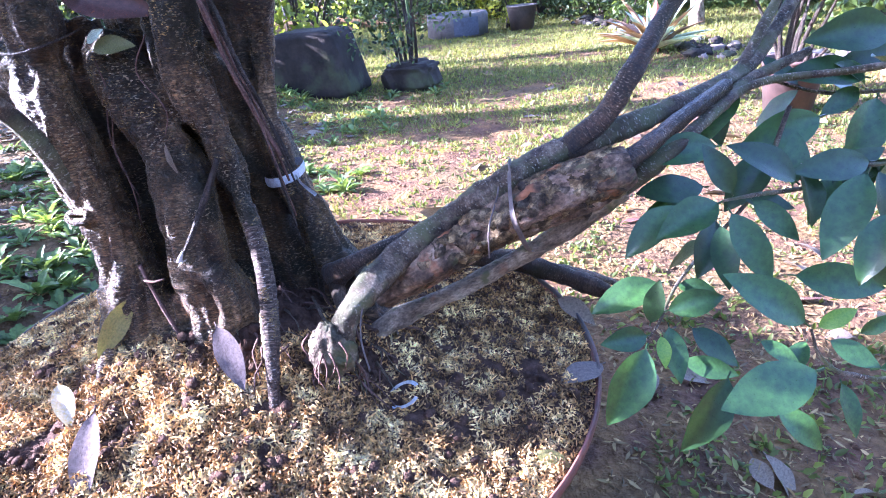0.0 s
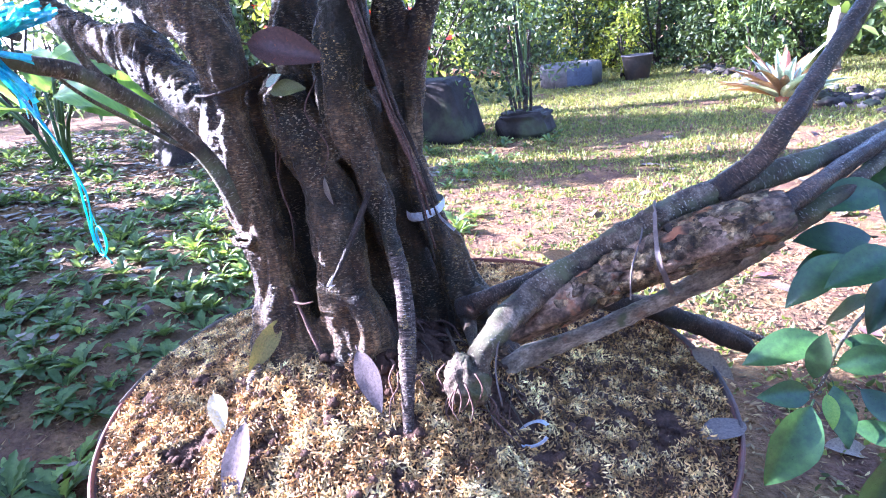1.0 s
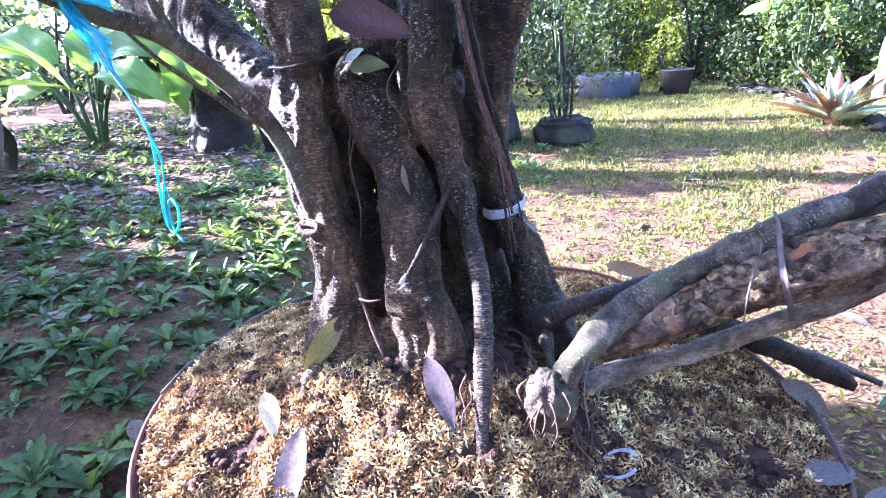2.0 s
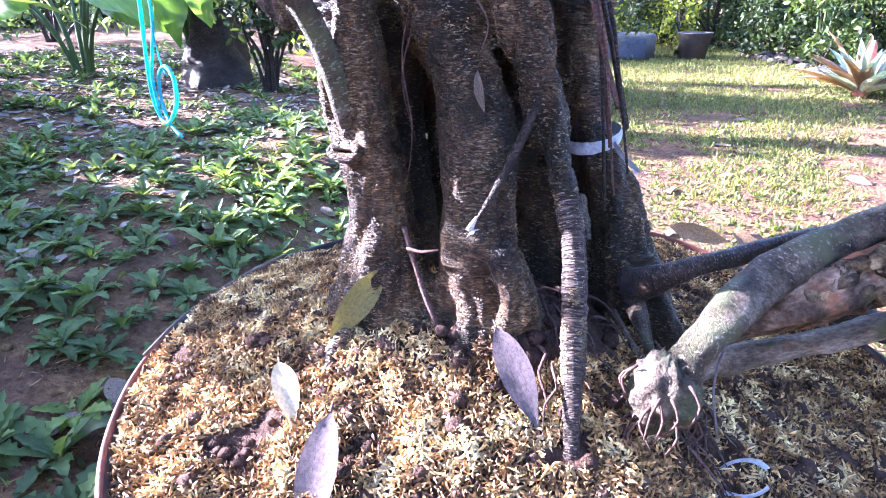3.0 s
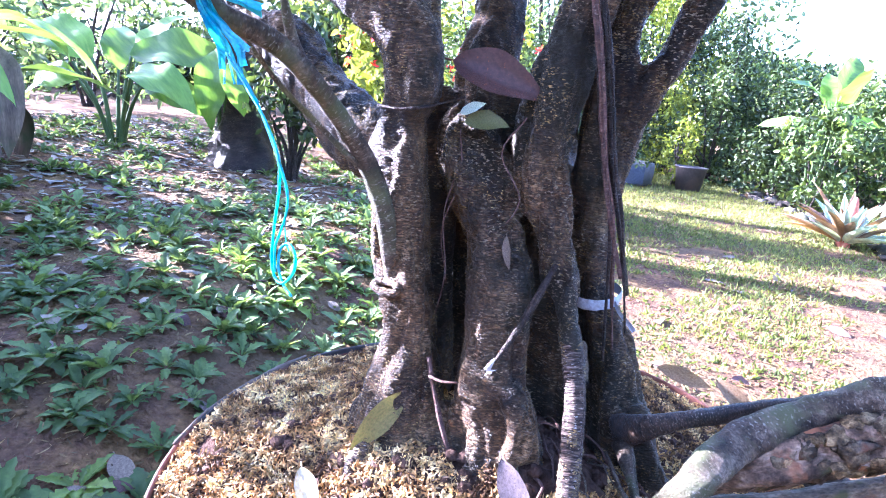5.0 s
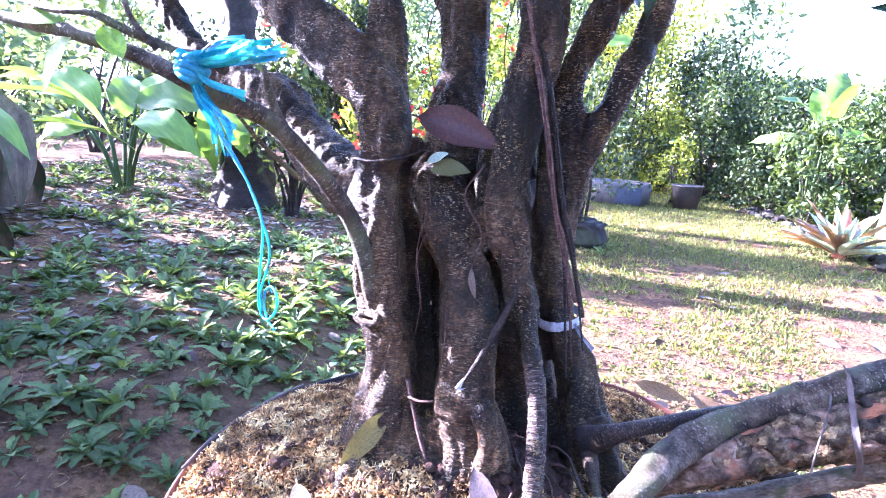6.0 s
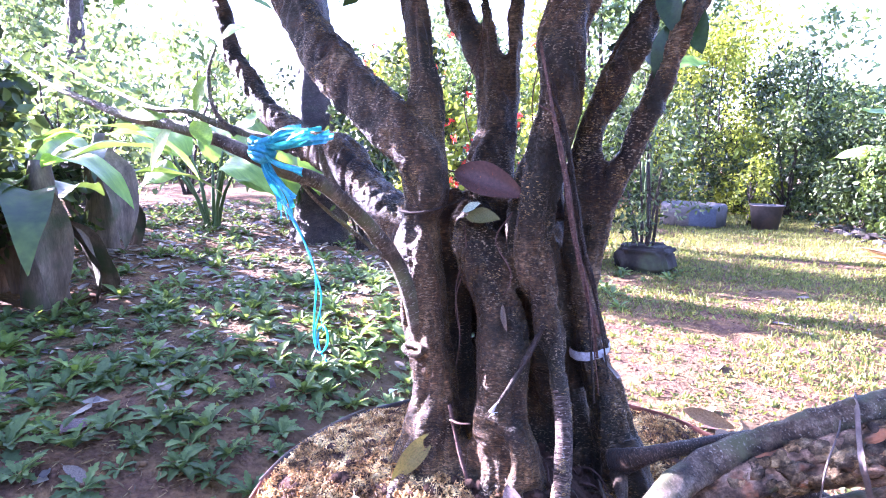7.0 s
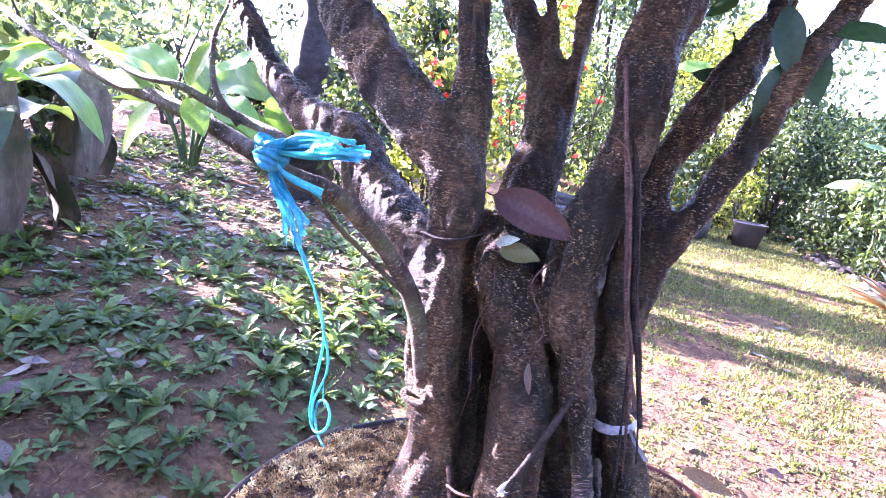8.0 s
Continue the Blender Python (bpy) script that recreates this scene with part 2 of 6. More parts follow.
STONE_PINK = surface("pale_pinkish_rock", [(0.3, (0.12, 0.085, 0.07)), (0.7, (0.30, 0.235, 0.20))], 8, (1, 1, 1), 0.9, 0.8, 40, vary=0.3)
BLUEPAINT = surface("faded_blue_paint", [(0.3, (0.038, 0.041, 0.055)), (0.7, (0.078, 0.085, 0.108))], 8, (1, 1, 1), 0.8, 0.3, 40)
BUCKET = surface("grey_plastic", [(0.3, (0.055, 0.048, 0.046)), (0.7, (0.11, 0.095, 0.092))], 8, (1, 1, 1), 0.6, 0.3, 40, stain=((0.13, 0.09, 0.065), 4, 0.5, 0.7))
TAPE = surface("pale_grey_tape", [(0.3, (0.30, 0.32, 0.37)), (0.7, (0.50, 0.53, 0.58))], 60, (1, 1, 1), 0.45, 0.3, 160, stain=((0.25, 0.23, 0.22), 50, 0.55, 0.68), spec=0.5)
RAFFIA = surface("bright_blue_raffia", [(0.3, (0.015, 0.28, 0.58)), (0.7, (0.07, 0.52, 0.84))], 60, (1, 1, 1), 0.35, 0.3, 200, vary=0.35, trans=0.4, spec=0.6)
TRUNK = surface("gnarled_bark", [(0.34, (0.007, 0.0032, 0.0016)), (0.44, (0.054, 0.027, 0.0108)), (0.55, (0.145, 0.081, 0.035)), (0.68, (0.285, 0.185, 0.092))], 12, (1.6, 1.6, 0.8), 0.5, 1.0, 230,
                "Object", stain=((0.020, 0.017, 0.008), 7, 0.47, 0.60), fleck=((0.36, 0.28, 0.175), 270, (0.8, 0.8, 2.0), 0.58, 0.65), bstretch=(0.6, 0.6, 2.6), bdist=0.006, grain=0.9, fmul=11.0, crackle=(235, (0.55, 0.55, 2.3), 0.6, 0.5), spec=0.4)
STUB = surface("mossy_cut_wood", [(0.36, (0.030, 0.020, 0.013)), (0.5, (0.10, 0.075, 0.052)), (0.66, (0.24, 0.20, 0.15))], 60, (1, 1, 1), 0.8, 1.0, 260, bdist=0.005, grain=0.9, stain=((0.075, 0.08, 0.04), 26, 0.5, 0.62))
WHITE = surface("whitish_fibre", [(0.3, (0.30, 0.27, 0.24)), (0.7, (0.52, 0.48, 0.44))], 60, (1, 1, 1), 0.7, 0.3, 100)
WIRE = surface("dark_wire", [(0.3, (0.06, 0.05, 0.05)), (0.7, (0.16, 0.13, 0.12))], 60, (1, 1, 1), 0.6, 0.2, 100)
FLOWER = surface("red_petal", [(0.3, (0.55, 0.03, 0.03)), (0.7, (0.75, 0.08, 0.06))], 20, (1, 1, 1), 0.5, 0.0, vary=0.2, trans=0.3)
BROM_GREEN = surface("silvery_green_blade", [(0.3, (0.30, 0.40, 0.36)), (0.7, (0.62, 0.70, 0.66))], 6, (1, 1, 1), 0.4, 0.2, 40, vary=0.3, trans=0.2)
BROM_ORANGE = surface("dry_orange_blade", [(0.3, (0.20, 0.11, 0.07)), (0.7, (0.42, 0.26, 0.17))], 8, (1, 1, 1), 0.6, 0.2, 40, vary=0.3, trans=0.15)
BROM_RED = surface("dull_red_spike", [(0.3, (0.35, 0.10, 0.06)), (0.7, (0.52, 0.18, 0.11))], 8, (1, 1, 1), 0.6, 0.3, 40)


# ---- mesh helpers ----
def link_mesh(name, verts, faces, material, parent=None, label="", uv=None, smooth=True):
    me = bpy.data.meshes.new(name)
    me.from_pydata([tuple(v) for v in verts] if not isinstance(verts, np.ndarray) else verts.tolist(), [], faces if isinstance(faces, list) else faces.tolist())
    if uv is not None:
        layer = me.uv_layers.new(name="UVMap")
        idx = np.empty(len(me.loops), dtype=np.int32)
        me.loops.foreach_get("vertex_index", idx)
        layer.data.foreach_set("uv", np.asarray(uv, dtype=np.float32)[idx].ravel())
    if smooth:
        me.polygons.foreach_set("use_smooth", np.ones(len(me.polygons), dtype=bool))
    me.materials.append(material)
    me.update()
    ob = new(name, me)
    if parent:
        ob.parent = parent
    if label:
        tagged(ob, label)
    return ob


def part(name, geo, material, parent, label=""):
    """Links geo = (verts, faces, uv or None) as one mesh under parent."""
    return link_mesh(name, geo[0], geo[1], material, parent, label, geo[2] if len(geo) > 2 else None)


def thing(name, label, category, group="", at=(0, 0, 0), kind=""):
    ob = new(name)
    ob.location = at
    ob.empty_display_size = 0.05
    return tagged(ob, label, category, group, kind)


def join(*geos):
    vs, fs, us, k = [], [], [], 0
    for g in geos:
        v = np.asarray(g[0], dtype=float)
        vs.append(v)
        fs += [tuple(i + k for i in f) for f in (g[1] if isinstance(g[1], list) else g[1].tolist())]
        us.append(np.asarray(g[2]) if len(g) > 2 and g[2] is not None else np.zeros((len(v), 2)))
        k += len(v)
    return np.vstack(vs), fs, np.vstack(us)


def spline(pts, step):
    """Catmull-Rom through rows of any width, spaced about step metres apart."""
    p = np.asarray(pts, dtype=float)
    p = np.vstack([2 * p[0] - p[1], p, 2 * p[-1] - p[-2]])
    out = []
    for i in range(1, len(p) - 2):
        n = max(2, int(np.linalg.norm(p[i + 1][:3] - p[i][:3]) / step))
        for k in range(n):
            t = k / n
            out.append(0.5 * (2 * p[i] + (p[i + 1] - p[i - 1]) * t + (2 * p[i - 1] - 5 * p[i] + 4 * p[i + 1] - p[i + 2]) * t * t
                              + (3 * p[i] - p[i - 1] - 3 * p[i + 1] + p[i + 2]) * t ** 3))
    out.append(p[-2])
    return np.array(out)


def tube(pts, seg=16, step=0.008, rough=0.0, rscale=40.0, flute=0.0, lobes=5, seed=0, ring=0.0, knots=()):
    """A tapered limb through rows (x, y, z, radius), with flutes, lumps, rings and swollen knots (share of length, angle, height, width)."""
    s = spline(pts, step)
    c, rad = s[:, :3], np.maximum(s[:, 3], 0.0004)
    tan = np.gradient(c, axis=0)
    tan /= np.linalg.norm(tan, axis=1)[:, None] + 1e-12
    length = np.concatenate([[0], np.cumsum(np.linalg.norm(np.diff(c, axis=0), axis=1))])
    up = Vector((0.3, 1.0, 0.1)) if abs(tan[0][1]) < 0.9 else Vector((1, 0, 0))
    a = Vector(tan[0]).cross(up).normalized()
    verts, uv, faces = [], [], []
    mean = float(rad.mean())
    for i in range(len(c)):
        t = Vector(tan[i])
        a = (a - t * a.dot(t)).normalized()
        b = t.cross(a)
        rr = 1.0 + (ring * math.sin(length[i] * 420 + 2.5 * noise.noise((length[i] * 30, seed, 0))) if ring else 0.0)
        for k in range(seg):
            an = 2 * math.pi * k / seg
            d = a * math.cos(an) + b * math.sin(an)
            r = rad[i] * rr
            if flute:
                r *= 1 + flute * math.cos(lobes * an + 3.0 * noise.noise((length[i] * 4, seed + 3.1, 0.5)) + seed)
            q = Vector(c[i]) + d * r
            if rough:
                s1 = noise.noise(q * rscale * 0.3 + Vector((seed, 0, 0)))
                s2 = noise.noise(q * rscale + Vector((0, seed, 0)))
                s3 = noise.noise(q * rscale * 3.1)
                q += d * rad[i] * rough * (s1 + 0.6 * s2 + 0.35 * s3)
            for ks, ka, kh, kw in knots:
                dd = ((length[i] / length[-1] - ks) * length[-1] / kw) ** 2 + (math.atan2(math.sin(an - ka), math.cos(an - ka)) * rad[i] / kw) ** 2
                q += d * kh * math.exp(-dd)
            verts.append(q)
            uv.append((an * mean, length[i]))
    n = len(c)
    for i in range(n - 1):
        for k in range(seg):
            k2 = (k + 1) % seg
            faces.append((i * seg + k, i * seg + k2, (i + 1) * seg + k2, (i + 1) * seg + k))
    for i, rev in ((0, True), (n - 1, False)):
        verts.append(Vector(c[i]))
        uv.append((0, length[i]))
        m = len(verts) - 1
        for k in range(seg):
            f = (m, i * seg + k, i * seg + (k + 1) % seg)
            faces.append(f[::-1] if rev else f)
    return np.array([tuple(v) for v in verts]), faces, np.array(uv)


def blade(length, width, curl=0.3, fold=0.15, rows=9, wave=0.0, tooth=0.0, seed=0, widest=0.42, petiole=0.0, thick=0.0):
    """A leaf along +y from the origin, its upper side to +z, with a midrib, folded halves and a drooping tip."""
    rnd = random.Random(seed)
    v, f = [], []
    cols = (-1.0, -0.5, 0.0, 0.5, 1.0)
    ph = rnd.uniform(0, 6.28)
    for i in range(rows + 1):
        t = i / rows
        p = math.log(0.5) / math.log(widest)
        w = width / 2 * max(0.02, math.sin(math.pi * min(1.0, t ** p)) ** 0.85)
        if tooth:
            w *= 1 + tooth * (1 if i % 2 else -1)
        ang = curl * t
        y = petiole + length * (math.sin(ang) / curl if abs(curl) > 1e-3 else t)
        z = -length * ((1 - math.cos(ang)) / curl if abs(curl) > 1e-3 else 0)
        for c in cols:
            v.append((c * w, y, z + abs(c) * w * fold * 2 + wave * width * math.sin(5 * t * math.pi + ph + c) * abs(c)))
    for i in range(rows):
        for k in range(4):
            f.append((i * 5 + k, i * 5 + k + 1, i * 5 + k + 6, i * 5 + k + 5))
    if petiole:
        o = len(v)
        r = width * 0.03
        v += [(-r, 0, 0), (r, 0, 0), (0, 0, r * 1.6), (-r, petiole, 0), (r, petiole, 0), (0, petiole, r * 1.6)]
        f += [(o, o + 1, o + 4, o + 3), (o + 1, o + 2, o + 5, o + 4), (o + 2, o, o + 3, o + 5)]
    return np.array(v), f


def moved(geo, m):
    v = np.asarray(geo[0], dtype=float)
    r = np.array(m.to_3x3())
    return (v @ r.T + np.array(m.translation),) + tuple(geo[1:])


def cloud(pos, size, rng, aspect=0.45, up=0.15, fold=0.25, lean=None):
    """Many six-cornered leaves at pos, of lengths size, turned at random."""
    n = len(pos)
    d = rng.normal(size=(n, 3))
    if lean is not None:
        d = d * 0.45 + np.asarray(lean)
    d[:, 2] += up
    d /= np.linalg.norm(d, axis=1)[:, None]
    s = np.cross(d, rng.normal(size=(n, 3)))
    s /= np.linalg.norm(s, axis=1)[:, None]
    u = np.cross(s, d)
    L = np.asarray(size).reshape(-1, 1)
    w = L * aspect / 2
    v = np.empty((n, 6, 3))
    v[:, 0] = pos
    v[:, 1] = pos + d * L * 0.32 + s * w + u * w * fold
    v[:, 2] = pos + d * L * 0.70 + s * w * 0.8 + u * w * fold - u * L * 0.03
    v[:, 3] = pos + d * L - u * L * 0.10
    v[:, 4] = pos + d * L * 0.70 - s * w * 0.8 + u * w * fold - u * L * 0.03
    v[:, 5] = pos + d * L * 0.32 - s * w + u * w * fold
    k = np.arange(n)[:, None] * 6
    f = np.vstack([k + np.array([[0, 1, 2, 3]]), k + np.array([[0, 3, 4, 5]])])
    return v.reshape(-1, 3), f


def lump(rx, ry, rz, seed=0, rough=0.25, seg=20, rings=12, freq=2.0, flat=0.0):
    """An uneven boulder about the origin; flat cuts its underside level."""
    v, f = [], []
    for i in range(rings + 1):
        th = math.pi * i / rings
        for k in range(seg):
            ph = 2 * math.pi * k / seg
            d = Vector((math.sin(th) * math.cos(ph), math.sin(th) * math.sin(ph), math.cos(th)))
            r = 1 + rough * (noise.noise(d * freq + Vector((seed, 0, 0))) + 0.5 * noise.noise(d * freq * 3 + Vector((0, seed, 0))))
            v.append((d.x * rx * r, d.y * ry * r, max(d.z * rz * r, -rz * (1 - flat))))
    for i in range(rings):
        for k in range(seg):
            k2 = (k + 1) % seg
            f.append((i * seg + k, (i + 1) * seg + k, (i + 1) * seg + k2, i * seg + k2))
    return np.array(v), f


def lathe(profile, seg=64, wob=0.0, seed=0):
    v, f = [], []
    for r, z in profile:
        for k in range(seg):
            a = 2 * math.pi * k / seg
            q = r * (1 + wob * noise.noise((math.cos(a) * 2, math.sin(a) * 2, z * 3 + seed)))
            v.append((q * math.cos(a), q * math.sin(a), z))
    for i in range(len(profile) - 1):
        for k in range(seg):
            k2 = (k + 1) % seg
            f.append((i * seg + k, i * seg + k2, (i + 1) * seg + k2, (i + 1) * seg + k))
    return np.array(v), f


def smooth01(t):
    t = min(1.0, max(0.0, t))
    return t * t * (3 - 2 * t)


# ---- ground ----
def ground_z(x, y):
    """Level by the pot, rising at once into a bank on the west side."""
    bank = 0.13 * smooth01((-x - 0.42 - 0.25 * max(y, 0.0) + 0.1 * min(y, 0.0)) / 0.7) + 0.17 * smooth01((-x - 1.0 - 0.25 * y) / 3.0)
    far = 0.5 * smooth01((math.hypot(x, y) - 12) / 40)
    return bank + far + 0.012 * noise.noise((x * 1.7, y * 1.7, 0)) + 0.006 * noise.noise((x * 7, y * 7, 3)) - 0.012


def make_ground():
    def axis(lo, hi, n, far):
        core = list(np.linspace(lo, hi, n))
        out = [hi + (far - hi) * (k / 24) ** 2.2 for k in range(1, 25)]
        return [lo - (o - hi) for o in out[::-1]] + core + out
    xs, ys = axis(-4.5, 3.5, 200, 300), axis(-1.6, 7.5, 220, 300)
    v = [(x, y, ground_z(x, y)) for y in ys for x in xs]
    nx = len(xs)
    f = [(j * nx + i, j * nx + i + 1, (j + 1) * nx + i + 1, (j + 1) * nx + i) for j in range(len(ys) - 1) for i in range(nx - 1)]
    return tagged(link_mesh("ground", v, f, SOIL), "reddish bare garden soil with thin green growth", "ground", kind="structure")


make_ground()


def make_lawn():
    """Short patchy grass east of the bank."""
    rng = np.random.default_rng(4)
    n = 250000
    x = rng.uniform(-2.6, 3.4, n)
    y = -0.75 + 8.7 * rng.uniform(0, 1, n) ** 1.2
    keep = []
    for i in range(n):
        p = noise.noise((x[i] * 1.6, y[i] * 1.6, 5)) + 0.6 * noise.noise((x[i] * 6, y[i] * 6, 9))
        far = smooth01((y[i] - 1.3) / 2.2)
        if p > 0.34 - 0.78 * far and math.hypot(x[i], y[i]) > 0.56 and x[i] + 0.5 * y[i] > -0.55:
            keep.append(i)
    x, y = x[keep], y[keep]
    pos = np.stack([x, y, [ground_z(a, b) - 0.004 for a, b in zip(x, y)]], 1)
    size = rng.uniform(0.018, 0.045, len(x)) * (0.8 + 0.25 * y / 4)
    v, f = cloud(pos, size, rng, aspect=0.16, up=0.6)
    tagged(link_mesh("lawn_grass", v, f, GRASS), "short patchy yellow-green lawn grass growing in red soil", "grass", kind="stuff")


make_lawn()


def make_thatch():
    """Dry straw, chips and broken leaf bits lying flat on the soil."""
    rng = np.random.default_rng(14)
    x, y = rng.uniform(-2.4, 3.0, 90000), -0.9 + 6.0 * rng.uniform(0, 1, 90000) ** 1.3
    keep = [i for i in range(len(x)) if math.hypot(x[i], y[i]) > 0.54 and noise.noise((x[i] * 2.4, y[i] * 2.4, 31)) > (-0.35 if x[i] + 0.5 * y[i] > -0.5 else 0.05)]
    x, y = x[keep], y[keep]
    pos = np.stack([x, y, [ground_z(a, b) + 0.002 for a, b in zip(x, y)]], 1)
    v, f = cloud(pos, rng.uniform(0.008, 0.032, len(x)), rng, aspect=0.16, up=-0.55)
    v[:, 2] = np.maximum(v[:, 2], 0.15 * v[:, 2] + 0.85 * np.repeat(pos[:, 2], len(v) // len(pos)) - 0.001)
    v[:, 2] = np.minimum(v[:, 2], np.repeat(pos[:, 2], len(v) // len(pos)) + 0.008)
    tagged(link_mesh("dry_thatch", v, f, THATCH), "dry straw and leaf bits strewn on the soil", "litter", kind="stuff")


make_thatch()


# ---- the pot and its filling ----
POT_X, POT_Y = 0.048, -0.084


def rim_r(a):
    """The slightly oval lip's radius about the pot's middle."""
    return 0.426 * (1 + 0.011 * math.cos(2 * a) + 0.044 * math.sin(2 * a))


def rim_z(x, y):
    """The lip's height: the pot leans and sags to the east."""
    return 0.256 - 0.04 * x + 0.02 * y - 0.05 * smooth01((x - 0.05) / 0.4)


def in_pot(x, y, share=1.0):
    return math.hypot(x - POT_X, y - POT_Y) < share * rim_r(math.atan2(y - POT_Y, x - POT_X))


def mound_z(x, y):
    hump = 0.10 * math.exp(-((x + 0.03) / 0.24) ** 2 - ((y + 0.13) / 0.17) ** 2)
    lumps = 0.011 * noise.noise((x * 15, y * 15, 1)) + 0.008 * abs(noise.noise((x * 34, y * 34, 2))) + 0.004 * noise.noise((x * 80, y * 80, 6))
    return rim_z(x, y) - 0.013 + hump + lumps * (1.0 if in_pot(x, y, 0.93) else 0.4)


def pot_loops(rows, seg=160):
    """Loops round the pot: rows of (share of the lip's radius, share of the lip's height, lift)."""
    v, f = [], []
    for share, high, lift in rows:
        for k in range(seg):
            a = 2 * math.pi * k / seg
            r = rim_r(a) * share * (1 + 0.004 * noise.noise((math.cos(a) * 3, math.sin(a) * 3, high)))
            x, y = POT_X + r * math.cos(a), POT_Y + r * math.sin(a)
            top = rim_z(POT_X + rim_r(a) * math.cos(a), POT_Y + rim_r(a) * math.sin(a))
            v.append((x, y, -0.02 + (top + 0.02) * high + lift + 0.0015 * noise.noise((a * 6, share * 9, 0))))
    for i in range(len(rows) - 1):
        for k in range(seg):
            k2 = (k + 1) % seg
            f.append((i * seg + k, i * seg + k2, (i + 1) * seg + k2, (i + 1) * seg + k))
    return np.array(v), f


def make_pot():
    pot = thing("bonsai_pot", "wide shallow round rust-red pot filled with husks on bare soil", "pot")
    part("wall", pot_loops([(0.72, 0.0, 0), (0.78, 0.02, 0), (0.88, 0.35, 0), (0.965, 0.78, 0), (0.994, 1.0, -0.006), (0.984, 1.0, -0.007), (0.955, 0.8, 0), (0.86, 0.42, 0), (0.70, 0.2, 0)]), POT, pot)
    part("rim", pot_loops([(0.988, 1.0, -0.009), (0.9875, 1.0, -0.001), (0.990, 1.0, 0.001), (0.996, 1.0, 0.001), (0.9995, 1.0, -0.002), (0.999, 1.0, -0.012), (0.994, 1.0, -0.014)]), RIMTOP, pot, "worn greyish-red pot lip")
    return pot


make_pot()


def make_mound():
    n, rings = 260, 90
    v, f = [], []
    for i in range(rings + 1):
        for k in range(n):
            a = 2 * math.pi * k / n
            r = 0.982 * rim_r(a) * i / rings
            x, y = POT_X + r * math.cos(a), POT_Y + r * math.sin(a)
            v.append((x, y, mound_z(x, y)))
    for i in range(rings):
        for k in range(n):
            k2 = (k + 1) % n
            f.append((i * n + k, (i + 1) * n + k, (i + 1) * n + k2, i * n + k2))
    tagged(link_mesh("potting_soil", v, f, COMPOST), "dark crumbly compost heaped in the wide pot", "soil", kind="stuff")


make_mound()


def make_husks():
    """Loose curled husks strewn over the heap."""
    rng = np.random.default_rng(7)
    n = 150000
    a, r = rng.uniform(0, 2 * np.pi, n), 0.98 * np.sqrt(rng.uniform(0, 1, n)) * 0.426
    r = r * (1 + 0.011 * np.cos(2 * a) + 0.044 * np.sin(2 * a))
    x, y = POT_X + r * np.cos(a), POT_Y + r * np.sin(a)
    foot = 0.95 * np.exp(-((x - 0.03) / 0.17) ** 2 - ((y + 0.10) / 0.11) ** 2)
    # husks halved in the east: bare dark compost stands in for shade there
    thin = rng.random(n) < np.where((x > 0.12) & (y > -0.2), 0.5, 1.0)
    keep = thin & np.array([noise.noise((p * 9, q * 9, 4)) + 0.5 * noise.noise((p * 30, q * 30, 8)) > -0.55 + d + (0.22 if p < -0.1 and q > -0.1 else 0.0) for p, q, d in zip(x, y, foot)])
    x, y = x[keep], y[keep]
    n = len(x)
    z = np.array([mound_z(p, q) for p, q in zip(x, y)]) + rng.uniform(-0.001, 0.008, n)
    L, w = 0.0040 + 0.0085 * rng.random(n)[:, None] ** 1.2, rng.uniform(0.0007, 0.0017, n)[:, None]
    yaw, pitch = rng.uniform(0, 2 * np.pi, n), rng.normal(0, 0.75, n)
    d = np.stack([np.cos(yaw) * np.cos(pitch), np.sin(yaw) * np.cos(pitch), np.sin(pitch)], 1)
    s = np.stack([-np.sin(yaw), np.cos(yaw), rng.normal(0, 0.5, n)], 1)
    s /= np.linalg.norm(s, axis=1)[:, None]
    u = np.cross(d, s)
    c = np.stack([x, y, z], 1)
    v = np.empty((n, 6, 3))
    v[:, 0], v[:, 1] = c - d * L / 2, c + d * L / 2
    v[:, 2], v[:, 3] = c + s * w - d * L * 0.12 - u * w * 0.5, c - s * w - d * L * 0.12 - u * w * 0.5
    v[:, 4], v[:, 5] = c + u * w * 0.8 - d * L * 0.15, c + u * w * 0.8 + d * L * 0.2
    k = np.arange(n)[:, None] * 6
    f = np.vstack([k + np.array([[0, 2, 4]]), k + np.array([[2, 1, 5]]), k + np.array([[2, 5, 4]]), k + np.array([[0, 4, 3]]), k + np.array([[3, 5, 1]]), k + np.array([[3, 4, 5]])])
    tagged(link_mesh("husk_mulch", v.reshape(-1, 3), f, HUSK, smooth=False), "golden-brown rice husk mulch strewn over the potting soil", "mulch", kind="stuff")


make_husks()


